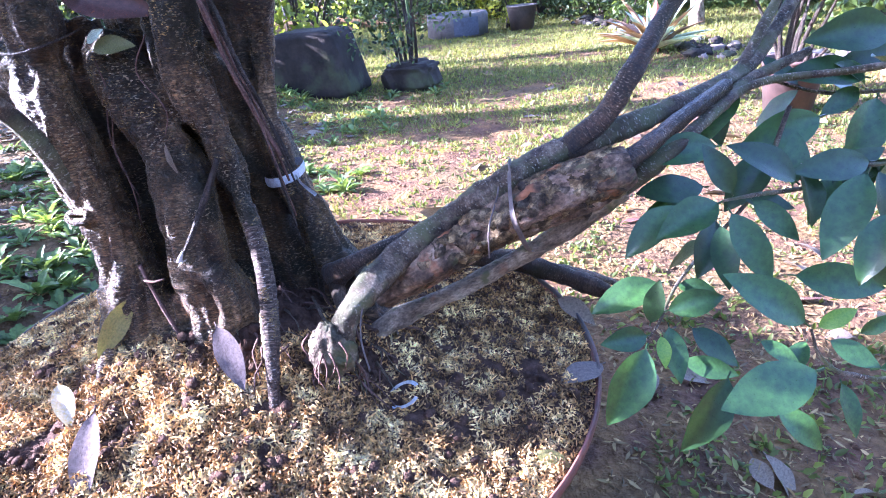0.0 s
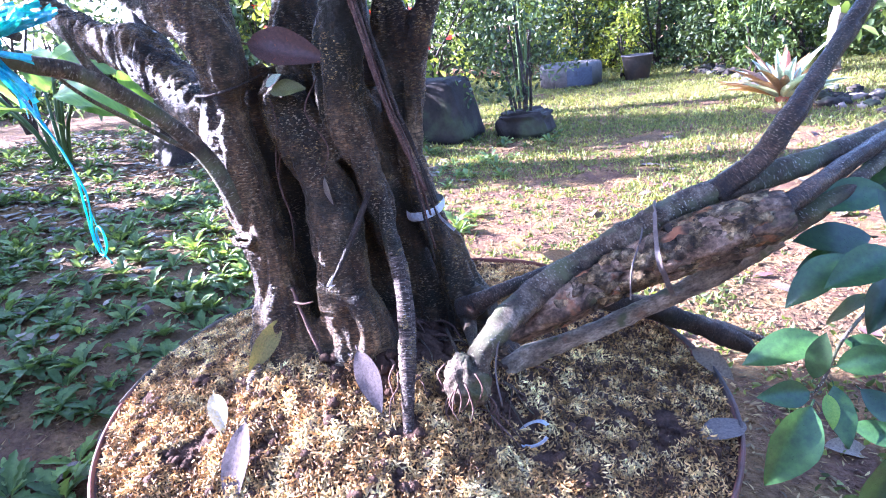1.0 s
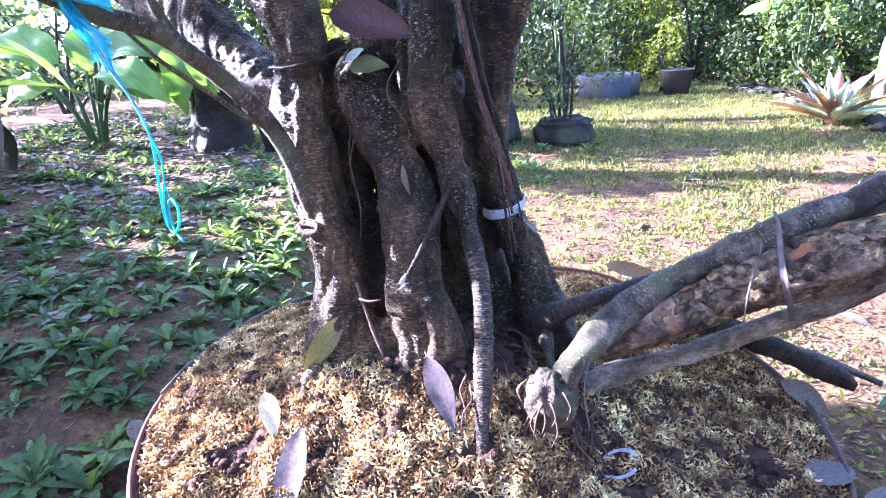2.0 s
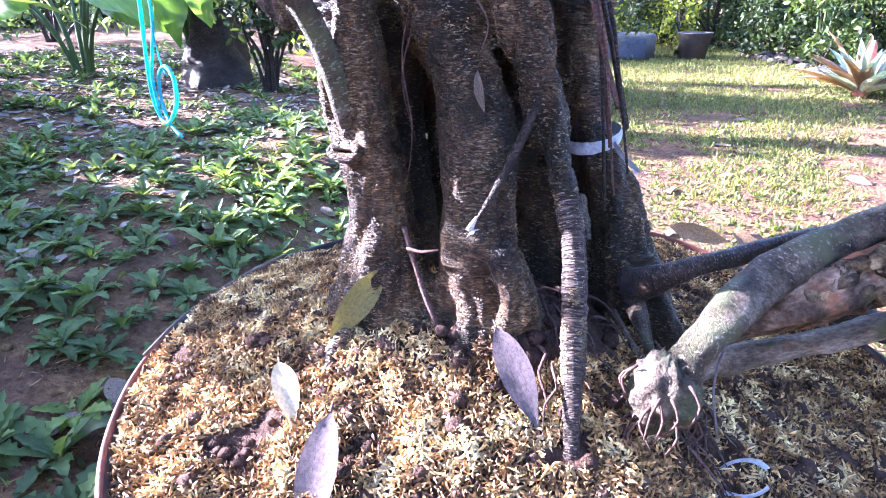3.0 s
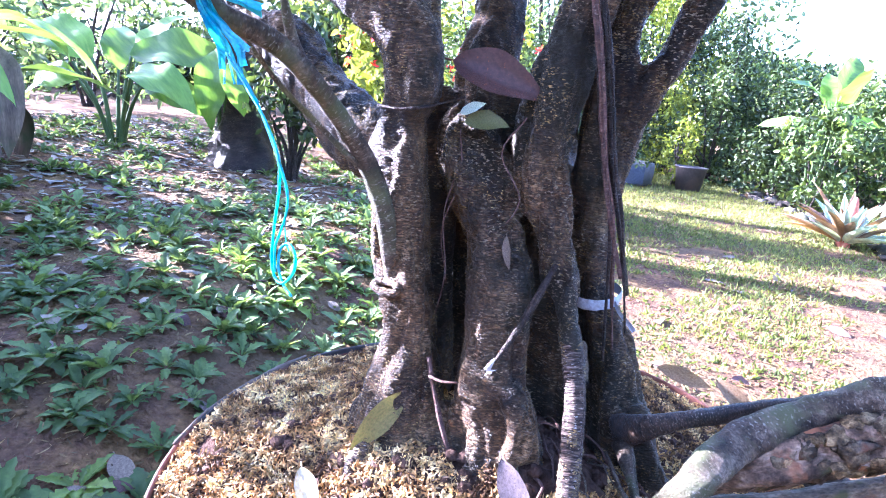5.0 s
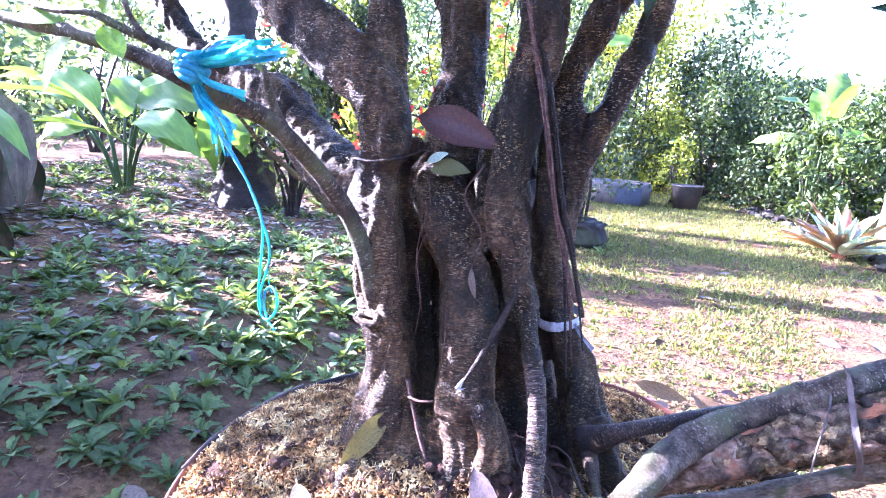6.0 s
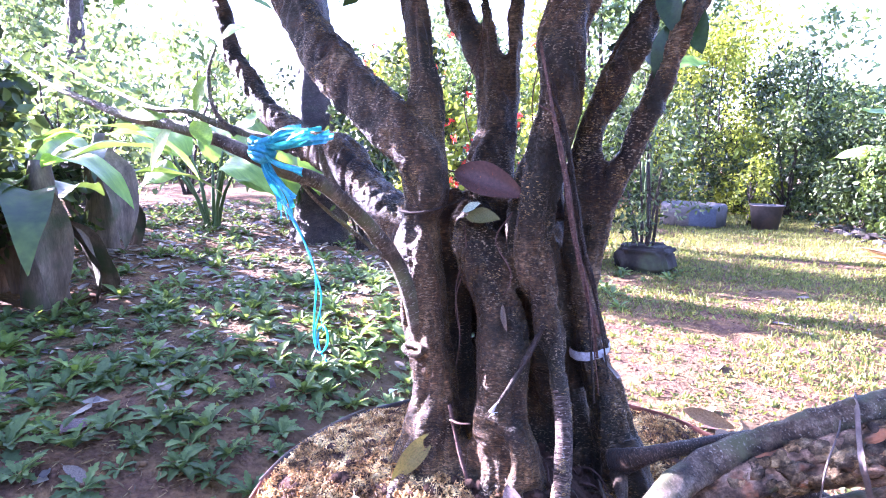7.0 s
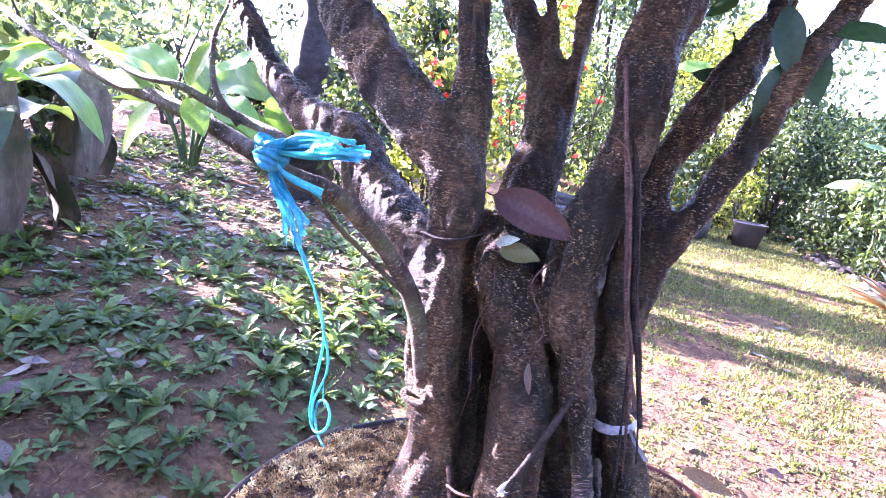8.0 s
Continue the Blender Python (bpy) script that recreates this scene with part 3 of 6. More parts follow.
def make_crumbs():
    rng = random.Random(3)
    geos = [lump(1, 1, 0.8, s, 0.5, 8, 6, 2.5) for s in range(5)]
    g = []
    for _ in range(900):
        a, r = rng.uniform(0, 6.28), 0.40 * math.sqrt(rng.random())
        x, y, s = POT_X + r * math.cos(a), POT_Y + r * math.sin(a), rng.uniform(0.003, 0.009)
        g.append(moved(rng.choice(geos), Matrix.Translation((x, y, mound_z(x, y) + s * 0.3)) @ Matrix.Rotation(rng.uniform(0, 6), 4, "Z") @ Matrix.Scale(s, 4)))
    for _ in range(130):
        a, r = rng.uniform(0, 6.28), 0.30 * math.sqrt(rng.random())
        x, y, s = r * math.cos(a), -0.12 + r * math.sin(a), rng.uniform(0.004, 0.010)
        g.append(moved(rng.choice(geos), Matrix.Translation((x, y, mound_z(x, y) + s * 0.1)) @ Matrix.Rotation(rng.uniform(0, 6), 4, "Z") @ Matrix.Diagonal((s, s * 0.8, s * 0.6, 1))))
    j = join(*g)
    tagged(link_mesh("soil_crumbs", j[0], j[1], COMPOST), "small dark crumbs of earth among the husks", "soil", kind="stuff")


make_crumbs()

# ---- the old many-stemmed tree ----
tree = thing("bonsai_tree", "old thick tree of fused gnarled stems rooted in a round pot", "tree", at=(0, 0, 0))
STEMS = {
    "west": [(-0.085, -0.17, 0.25, 0.062), (-0.1045, -0.163, 0.368, 0.040), (-0.1145, -0.16, 0.416, 0.033), (-0.1274, -0.155, 0.468, 0.0323), (-0.141, -0.15, 0.508, 0.0345), (-0.149, -0.15, 0.566, 0.034),
             (-0.161, -0.145, 0.621, 0.0335), (-0.161, -0.14, 0.668, 0.0270), (-0.153, -0.14, 0.708, 0.0335), (-0.170, -0.14, 0.758, 0.0360), (-0.226, -0.14, 0.803, 0.0395),
             (-0.281, -0.13, 0.838, 0.0405), (-0.348, -0.12, 0.890, 0.040), (-0.4145, -0.10, 0.942, 0.036), (-0.50, -0.08, 1.04, 0.031), (-0.56, -0.06, 1.22, 0.024)],
    "west_upper": [(-0.165, -0.13, 0.73, 0.034), (-0.174, -0.115, 0.806, 0.0256), (-0.181, -0.11, 0.866, 0.0195), (-0.193, -0.105, 0.911, 0.0196), (-0.203, -0.10, 0.95, 0.0205), (-0.225, -0.08, 1.10, 0.018), (-0.24, -0.05, 1.25, 0.014)],
    "middle": [(0.002, -0.15, 0.26, 0.062), (-0.0084, -0.148, 0.355, 0.0455), (-0.0197, -0.143, 0.400, 0.0405), (-0.0232, -0.133, 0.446, 0.0375), (-0.0293, -0.123, 0.490, 0.0385), (-0.0443, -0.108, 0.532, 0.0370), (-0.066, -0.098, 0.575, 0.0345),
               (-0.092, -0.088, 0.617, 0.0390), (-0.112, -0.073, 0.652, 0.0350), (-0.108, -0.060, 0.682, 0.0260)],
    "middle_side": [(0.030, -0.160, 0.30, 0.026), (0.022, -0.156, 0.36, 0.022), (0.006, -0.146, 0.41, 0.018), (0.000, -0.130, 0.45, 0.014)],
    "burl": [(-0.012, -0.160, 0.412, 0.018), (0.010, -0.168, 0.402, 0.0175), (0.028, -0.174, 0.384, 0.0165), (0.034, -0.178, 0.360, 0.0150), (0.024, -0.180, 0.338, 0.0135), (0.004, -0.178, 0.325, 0.012)],
    "east": [(0.044, -0.112, 0.50, 0.0150), (0.025, -0.10, 0.521, 0.0175), (0.011, -0.09, 0.563, 0.0205), (-0.010, -0.082, 0.605, 0.0285), (-0.0205, -0.078, 0.643, 0.0290), (-0.0165, -0.075, 0.687, 0.0325), (-0.010, -0.07, 0.724, 0.0315),
             (-0.0015, -0.06, 0.774, 0.0280), (0.009, -0.055, 0.828, 0.0290), (0.001, -0.048, 0.877, 0.0300), (0.000, -0.035, 0.928, 0.0320), (0.008, -0.02, 0.981, 0.035), (0.014, 0.0, 1.10, 0.028), (0.044, 0.03, 1.26, 0.0202)],
    "back": [(0.122, -0.005, 0.22, 0.062), (0.106, -0.012, 0.329, 0.0375), (0.094, -0.02, 0.373, 0.0305), (0.082, -0.025, 0.4205, 0.0280), (0.067, -0.025, 0.457, 0.0262), (0.053, -0.02, 0.489, 0.0232), (0.038, -0.012, 0.533, 0.0215), (0.026, -0.006, 0.581, 0.0210),
             (0.018, 0.0, 0.641, 0.0230), (0.027, 0.0, 0.711, 0.0300), (0.029, 0.0, 0.775, 0.0230), (0.043, 0.0, 0.824, 0.0205), (0.060, 0.0, 0.860, 0.0215), (0.084, 0.0, 0.906, 0.0197), (0.0995, 0.02, 0.96, 0.0166), (0.109, 0.03, 0.998, 0.0156), (0.14, 0.04, 1.12, 0.013), (0.16, 0.05, 1.25, 0.010)],
    "back_side": [(0.035, -0.01, 0.56, 0.015), (0.049, -0.01, 0.60, 0.0140), (0.051, 0.0, 0.675, 0.0165), (0.066, 0.0, 0.721, 0.0190), (0.086, 0.0, 0.767, 0.0188), (0.106, 0.0, 0.816, 0.0180), (0.126, 0.0, 0.863, 0.0164), (0.146, 0.0, 0.924, 0.0148), (0.17, 0.02, 0.981, 0.0145), (0.23, 0.03, 1.15, 0.010)],
    "core": [(-0.02, 0.04, 0.22, 0.12), (-0.03, 0.05, 0.35, 0.085), (-0.05, 0.05, 0.50, 0.072), (-0.08, 0.035, 0.63, 0.066), (-0.105, 0.025, 0.71, 0.045)],
    "rear": [(-0.115, 0.005, 0.62, 0.040), (-0.128, 0.0, 0.70, 0.038), (-0.132, 0.0, 0.741, 0.0365), (-0.1285, 0.01, 0.788, 0.0315), (-0.131, 0.02, 0.827, 0.030), (-0.141, 0.03, 0.864, 0.0300), (-0.157, 0.03, 0.90, 0.0262), (-0.1945, 0.035, 0.943, 0.0230), (-0.227, 0.045, 0.989, 0.0225), (-0.25, 0.06, 1.10, 0.020), (-0.27, 0.08, 1.25, 0.016)],
    "rear_thin": [(-0.138, 0.03, 0.86, 0.014), (-0.147, 0.03, 0.908, 0.0096), (-0.161, 0.04, 0.954, 0.009), (-0.175, 0.05, 0.992, 0.0083), (-0.20, 0.06, 1.2, 0.006)],
    "rear_east": [(-0.118, 0.03, 0.81, 0.015), (-0.110, 0.03, 0.868, 0.0128), (-0.118, 0.04, 0.928, 0.0124), (-0.120, 0.05, 0.995, 0.0120), (-0.11, 0.08, 1.2, 0.008)],
    "west_bough": [(-0.16, -0.06, 0.58, 0.030), (-0.22, -0.045, 0.605, 0.040), (-0.298, -0.03, 0.632, 0.048), (-0.36, -0.01, 0.668, 0.043), (-0.402, 0.0, 0.696, 0.0390), (-0.47, 0.02, 0.742, 0.045), (-0.53, 0.03, 0.758, 0.038), (-0.61, 0.04, 0.778, 0.032), (-0.736, 0.06, 0.848, 0.0240), (-0.81, 0.07, 0.919, 0.0235), (-0.87, 0.08, 0.972, 0.0215), (-0.94, 0.1, 1.1, 0.017), (-1.10, 0.12, 1.28, 0.010)],
    "fill_west": [(-0.13, -0.075, 0.22, 0.062), (-0.14, -0.075, 0.36, 0.042), (-0.155, -0.075, 0.50, 0.038), (-0.165, -0.07, 0.62, 0.036), (-0.17, -0.06, 0.70, 0.032)],
    "fill_back": [(-0.095, -0.01, 0.22, 0.070), (-0.095, -0.012, 0.34, 0.044), (-0.105, -0.012, 0.46, 0.036), (-0.115, -0.015, 0.58, 0.036), (-0.13, -0.04, 0.68, 0.034)],
    "fill_east": [(0.035, 0.01, 0.22, 0.068), (0.03, 0.0, 0.34, 0.038), (0.0, -0.01, 0.46, 0.038), (-0.03, -0.025, 0.58, 0.040), (-0.05, -0.035, 0.66, 0.034)],
    "root_head": [(0.020, -0.095, 0.545, 0.018), (0.036, -0.106, 0.512, 0.0165), (0.050, -0.122, 0.475, 0.0138), (0.062, -0.136, 0.448, 0.0112)],
    "foot_east": [(0.11, -0.03, 0.36, 0.026), (0.14, -0.045, 0.315, 0.024), (0.165, -0.055, 0.28, 0.020), (0.21, -0.065, 0.23, 0.012)],
    "foot_south": [(-0.04, -0.15, 0.36, 0.030), (-0.045, -0.185, 0.31, 0.024), (-0.05, -0.21, 0.27, 0.018)],
    "foot_west": [(-0.115, -0.158, 0.42, 0.032), (-0.125, -0.170, 0.36, 0.036), (-0.145, -0.175, 0.30, 0.034), (-0.18, -0.175, 0.24, 0.020)],
}
SCALE = surface("bark_scale", [(0.36, (0.018, 0.009, 0.0045)), (0.64, (0.25, 0.168, 0.082))], 22, (1, 1, 1), 0.45, 0.3, 300, vary=0.7, spec=0.5, grain=0.5)


def fused(rows, voxel, seed):
    """Limbs grown into one another: welded, softened at the seams, then given lumps, furrows and fine ridges."""
    skin = join(*[tube(r, 40, 0.006, 0.10, 46, 0.07, 4, seed + 1.7 * k) for k, r in enumerate(rows)])
    ob = link_mesh("weld", skin[0], skin[1], BARK)
    mod = ob.modifiers.new("weld", "REMESH")
    mod.mode, mod.voxel_size, mod.adaptivity = "VOXEL", voxel, 0.0
    me = bpy.data.meshes.new_from_object(ob.evaluated_get(bpy.context.evaluated_depsgraph_get()))
    n = len(me.vertices)
    v = np.empty(n * 3)
    me.vertices.foreach_get("co", v)
    v = v.reshape(-1, 3)
    f = np.array([tuple(p.vertices) for p in me.polygons])
    bpy.data.objects.remove(ob)
    bpy.data.meshes.remove(me)
    edges = np.vstack([f[:, [0, 1]], f[:, [1, 2]], f[:, [2, 3]], f[:, [3, 0]]])
    count = np.maximum(np.bincount(edges[:, 0], minlength=n), 1)[:, None]
    for _ in range(5):
        w = np.stack([np.bincount(edges[:, 0], v[edges[:, 1], c], n) for c in range(3)], 1) / count
        v = 0.4 * v + 0.6 * w
    fn = np.cross(v[f[:, 2]] - v[f[:, 0]], v[f[:, 3]] - v[f[:, 1]])
    nrm = np.stack([np.bincount(f.ravel(), np.repeat(fn[:, c], 4), n) for c in range(3)], 1)
    nrm /= np.linalg.norm(nrm, axis=1)[:, None] + 1e-12
    nz = noise.noise
    d = np.array([0.0036 * nz((x * 22, y * 22, z * 13)) + 0.0030 * nz((x * 60, y * 60, z * 16)) - 0.0042 * max(0.0, 0.32 - abs(nz((x * 34 + 7, y * 34, z * 7)))) / 0.32
                  + 0.0015 * nz((x * 120, y * 120, z * 90)) + 0.0010 * nz((x * 90, y * 90, z * 420)) for x, y, z in v.tolist()])
    return v + nrm * d[:, None], f.tolist(), nrm


def bark_scales(geo, n, seed, lo=0.28, hi=1.02):
    """Small raised scales lying across the bark, thicker in patches."""
    rng = np.random.default_rng(seed)
    v = np.asarray(geo[0])
    q = np.array([f for f in geo[1] if len(f) == 4])
    pick = q[rng.integers(0, len(q), n * 4)]
    w = rng.dirichlet((1, 1, 1, 1), len(pick))
    c = (v[pick] * w[:, :, None]).sum(1)
    keep = [i for i in range(len(c)) if lo < c[i, 2] < hi and noise.noise((c[i, 0] * 22, c[i, 1] * 22, c[i, 2] * 14 + seed)) + 0.5 * noise.noise((c[i, 0] * 70, c[i, 1] * 70, c[i, 2] * 50)) > 0.08]
    c, pick = c[keep][:n], pick[keep][:n]
    nrm = np.cross(v[pick[:, 2]] - v[pick[:, 0]], v[pick[:, 3]] - v[pick[:, 1]])
    nrm /= np.linalg.norm(nrm, axis=1)[:, None] + 1e-9
    side = np.cross(nrm, (0, 0, 1.0)) + rng.normal(size=c.shape) * 0.22
    side /= np.linalg.norm(side, axis=1)[:, None]
    up = np.cross(side, nrm)
    a, b = 0.0008 + 0.0026 * rng.random(len(c))[:, None] ** 1.6, rng.uniform(0.0004, 0.0012, len(c))[:, None]
    out = np.empty((len(c), 6, 3))
    out[:, 0], out[:, 1], out[:, 2], out[:, 3] = c - side * a, c - up * b, c + side * a, c + up * b
    out[:, :4] -= nrm[:, None] * 0.0004
    h = nrm * rng.uniform(0.0006, 0.0016, len(c))[:, None]
    out[:, 4], out[:, 5] = c + h - side * a * 0.4, c + h + side * a * 0.4
    k = np.arange(len(c))[:, None] * 6
    f = np.vstack([k + np.array([[0, 1, 4]]), k + np.array([[1, 5, 4]]), k + np.array([[1, 2, 5]]), k + np.array([[2, 3, 5]]), k + np.array([[3, 4, 5]]), k + np.array([[3, 0, 4]])])
    return out.reshape(-1, 3), f


def barked(name, geo, material, n, seed):
    part(name, geo, material, tree)
    tagged(part("rough_bark", bark_scales(geo, n, seed), SCALE, tree), "rough pale scaly bark", kind="stuff")


trunk = fused(list(STEMS.values()), 0.0028, 1.3)
barked("trunk", trunk[:2], TRUNK, 34000, 6504)

BOUGHS = [
    ("branch", [(-0.140, -0.170, 0.49, 0.006), (-0.142, -0.176, 0.525, 0.0100), (-0.147, -0.183, 0.565, 0.0112), (-0.159, -0.197, 0.61, 0.0105), (-0.174, -0.23, 0.658, 0.0098), (-0.178, -0.28, 0.698, 0.0095), (-0.189, -0.31, 0.721, 0.0098), (-0.202, -0.35, 0.734, 0.0086),
                (-0.216, -0.38, 0.750, 0.0082), (-0.256, -0.40, 0.768, 0.0076), (-0.312, -0.42, 0.783, 0.0068), (-0.375, -0.43, 0.792, 0.0058), (-0.46, -0.43, 0.81, 0.0046), (-0.60, -0.43, 0.845, 0.0034), (-0.78, -0.42, 0.90, 0.0015)], BRANCH),
    ("twig", [(-0.178, -0.28, 0.698, 0.0066), (-0.181, -0.295, 0.72, 0.0055), (-0.178, -0.31, 0.745, 0.004), (-0.176, -0.318, 0.765, 0.0022)], BRANCH),
    ("twig", [(-0.18, -0.36, 0.757, 0.0046), (-0.205, -0.37, 0.769, 0.0048), (-0.239, -0.38, 0.777, 0.0046), (-0.262, -0.40, 0.787, 0.004), (-0.275, -0.42, 0.797, 0.0034), (-0.32, -0.43, 0.80, 0.003), (-0.38, -0.43, 0.815, 0.0026), (-0.50, -0.43, 0.85, 0.0018), (-0.64, -0.42, 0.90, 0.001)], BRANCH),
    ("twig", [(-0.239, -0.385, 0.772, 0.003), (-0.255, -0.40, 0.80, 0.0025), (-0.262, -0.40, 0.84, 0.002), (-0.26, -0.39, 0.87, 0.0014)], BRANCH),
    ("twig", [(-0.152, -0.19, 0.60, 0.004), (-0.172, -0.22, 0.625, 0.0032), (-0.19, -0.25, 0.655, 0.0028), (-0.205, -0.29, 0.69, 0.0024), (-0.216, -0.32, 0.725, 0.0016)], BRANCH),
    ("branch", [(-0.03, 0.0, 0.66, 0.026), (-0.035, 0.01, 0.72, 0.022), (-0.035, 0.02, 0.78, 0.018), (-0.02, 0.02, 0.83, 0.014)], BARK_DARK),
]
for name, rows, m in BOUGHS:
    r0 = rows[1][3]
    g = tube(rows, 24 if r0 > 0.012 else 10, 0.007, 0.14 if r0 > 0.012 else 0.10, 55, 0.03, 3, len(rows) + r0 * 90)
    if m == BARK:
        barked(name, g, m, 2600, len(rows))
    else:
        part(name, g, m, tree)

ROOTS = [
    ([(0.050, -0.122, 0.475, 0.0110), (0.064, -0.138, 0.445, 0.0115), (0.075, -0.153, 0.415, 0.0104), (0.083, -0.170, 0.38, 0.0106), (0.092, -0.196, 0.342, 0.0100), (0.100, -0.220, 0.312, 0.0085), (0.107, -0.240, 0.287, 0.0068), (0.113, -0.262, 0.25, 0.005)], ROOT, 0.02),
    ([(-0.118, -0.165, 0.40, 0.018), (-0.121, -0.185, 0.365, 0.0145), (-0.124, -0.210, 0.338, 0.0112), (-0.124, -0.232, 0.313, 0.0094), (-0.123, -0.255, 0.290, 0.0078), (-0.12, -0.28, 0.262, 0.006), (-0.117, -0.30, 0.235, 0.004)], ROOT, 0.02),
    ([(0.12, -0.06, 0.33, 0.012), (0.14, -0.10, 0.315, 0.006), (0.155, -0.135, 0.30, 0.0045), (0.16, -0.17, 0.285, 0.003)], BRANCH, 0.0),
]
for rows, m, ring in ROOTS:
    g = tube(rows, 24, 0.0035, 0.10, 60, 0.03, 3, rows[0][0] * 40, ring=ring)
    if ring:
        barked("root", g, m, 900, len(rows))
    else:
        part("root", g, m, tree)

# the scar of a cut limb, and a dry tendril across the west stem
scar = [(-0.136 + 0.015 * math.cos(a), -0.186 + 0.004 * math.sin(a), 0.487 + 0.0055 * math.sin(a), 0.0042) for a in np.linspace(0, 6.28, 14)]
part("knot", tube(scar, 12, 0.003, 0.4, 120, 0, 3, 4), TRUNK, tree, "swollen scar of a cut limb")
part("tendril", tube([(-0.178, -0.166, 0.675, 0.0012), (-0.172, -0.170, 0.676, 0.0017), (-0.150, -0.172, 0.675, 0.0016), (-0.130, -0.165, 0.678, 0.0017), (-0.119, -0.140, 0.684, 0.0014), (-0.100, -0.118, 0.694, 0.0010)], 7, 0.004, 0.3, 140), BARK_DARK, tree, "thin dry tendril")

# hanging aerial roots by the east stem
for dx, dy, r, k in ((0.0, 0.0, 0.0026, 0), (0.006, 0.010, 0.0030, 1), (-0.005, 0.018, 0.0024, 2), (0.011, 0.004, 0.0016, 3), (0.004, -0.004, 0.0012, 4), (-0.003, 0.007, 0.0019, 5)):
    rows = [(-0.012 + dx, -0.085 + dy, 0.90 - 0.02 * k, r * 0.8), (0.014 + dx, -0.088 + dy, 0.80, r), (0.036 + dx, -0.094 + dy, 0.72, r * 1.05), (0.052 + dx, -0.09 + dy, 0.64, r), (0.068 + dx, -0.082 + dy, 0.58, r * 0.9), (0.086 + dx * 1.3, -0.075 + dy, 0.525 - 0.02 * k, r * 0.8)]
    part("aerial_root", tube(rows, 10, 0.004, 0.5, 70, 0.2, 3, k * 3.1), BARK_DARK if k % 2 else BARK_RED, tree, "thin reddish hanging root")
for k, (x, y, z0, z1, dx) in enumerate(((-0.095, -0.125, 0.62, 0.44, -0.008), (-0.10, -0.12, 0.66, 0.49, 0.01), (-0.165, 0.0, 1.02, 0.74, 0.02), (-0.125, 0.015, 1.04, 0.70, -0.02), (-0.07, -0.10, 0.60, 0.50, 0.012), (-0.03, -0.11, 0.68, 0.55, -0.02), (-0.06, 0.02, 1.05, 0.72, 0.015))):
    rows = [(x, y, z0, 0.0008), (x + dx, y - 0.008, z0 * 0.7 + z1 * 0.3, 0.0009), (x - dx * 0.4, y - 0.012, z0 * 0.35 + z1 * 0.65, 0.0009), (x + dx * 0.8, y - 0.01, z1, 0.0006)]
    part("aerial_root", tube(rows, 6, 0.008, 0.2, 150, 0, 3, k), BARK_RED, tree, "thin reddish hanging root")

# the leaning dead limb and the live shoots laid along it
part("dead_limb", tube([(0.195, -0.090, 0.336, 0.018), (0.235, -0.085, 0.366, 0.023), (0.266, -0.080, 0.386, 0.0265), (0.331, -0.066, 0.419, 0.029), (0.396, -0.061, 0.453, 0.0295), (0.436, -0.058, 0.472, 0.028), (0.485, -0.049, 0.488, 0.026), (0.505, -0.045, 0.495, 0.019)],
                        44, 0.004, 0.26, 36, 0.09, 6, 7.7, knots=((0.78, 4.6, 0.006, 0.012),)), DEADLOG, tree, "broken flaking dead limb with reddish bare wood")
limb = tree.children[-1]
flake_rng = random.Random(6)
LIMB_AXIS = [(0.235, -0.085, 0.366), (0.30, -0.073, 0.404), (0.36, -0.064, 0.435), (0.42, -0.060, 0.465), (0.48, -0.050, 0.486)]
for k in range(110):
    t = (len(LIMB_AXIS) - 1.001) * flake_rng.random() ** 0.55
    a, b = Vector(LIMB_AXIS[int(t)]), Vector(LIMB_AXIS[int(t) + 1])
    ax = (b - a).normalized()
    side = ax.cross(Vector((0, 0, 1))).normalized()
    an = flake_rng.uniform(-1.0, 2.2)
    d = side * math.cos(an) + side.cross(ax) * math.sin(an)
    r = 0.0285 - 0.0015 * abs(t - 2.2)
    g = lump(flake_rng.uniform(0.005, 0.012), flake_rng.uniform(0.007, 0.017), flake_rng.uniform(0.002, 0.0045), k, 0.7, 12, 7, 2.6)
    m = Matrix((d.cross(ax), ax, d)).transposed().to_4x4()
    part("bark_flake", moved(g, Matrix.Translation(a.lerp(b, t - int(t)) + d * r) @ m @ Matrix.Rotation(flake_rng.uniform(-0.25, 0.25), 4, "X") @ Matrix.Rotation(flake_rng.uniform(-0.4, 0.4), 4, "Z")),
         FLAKE, limb)
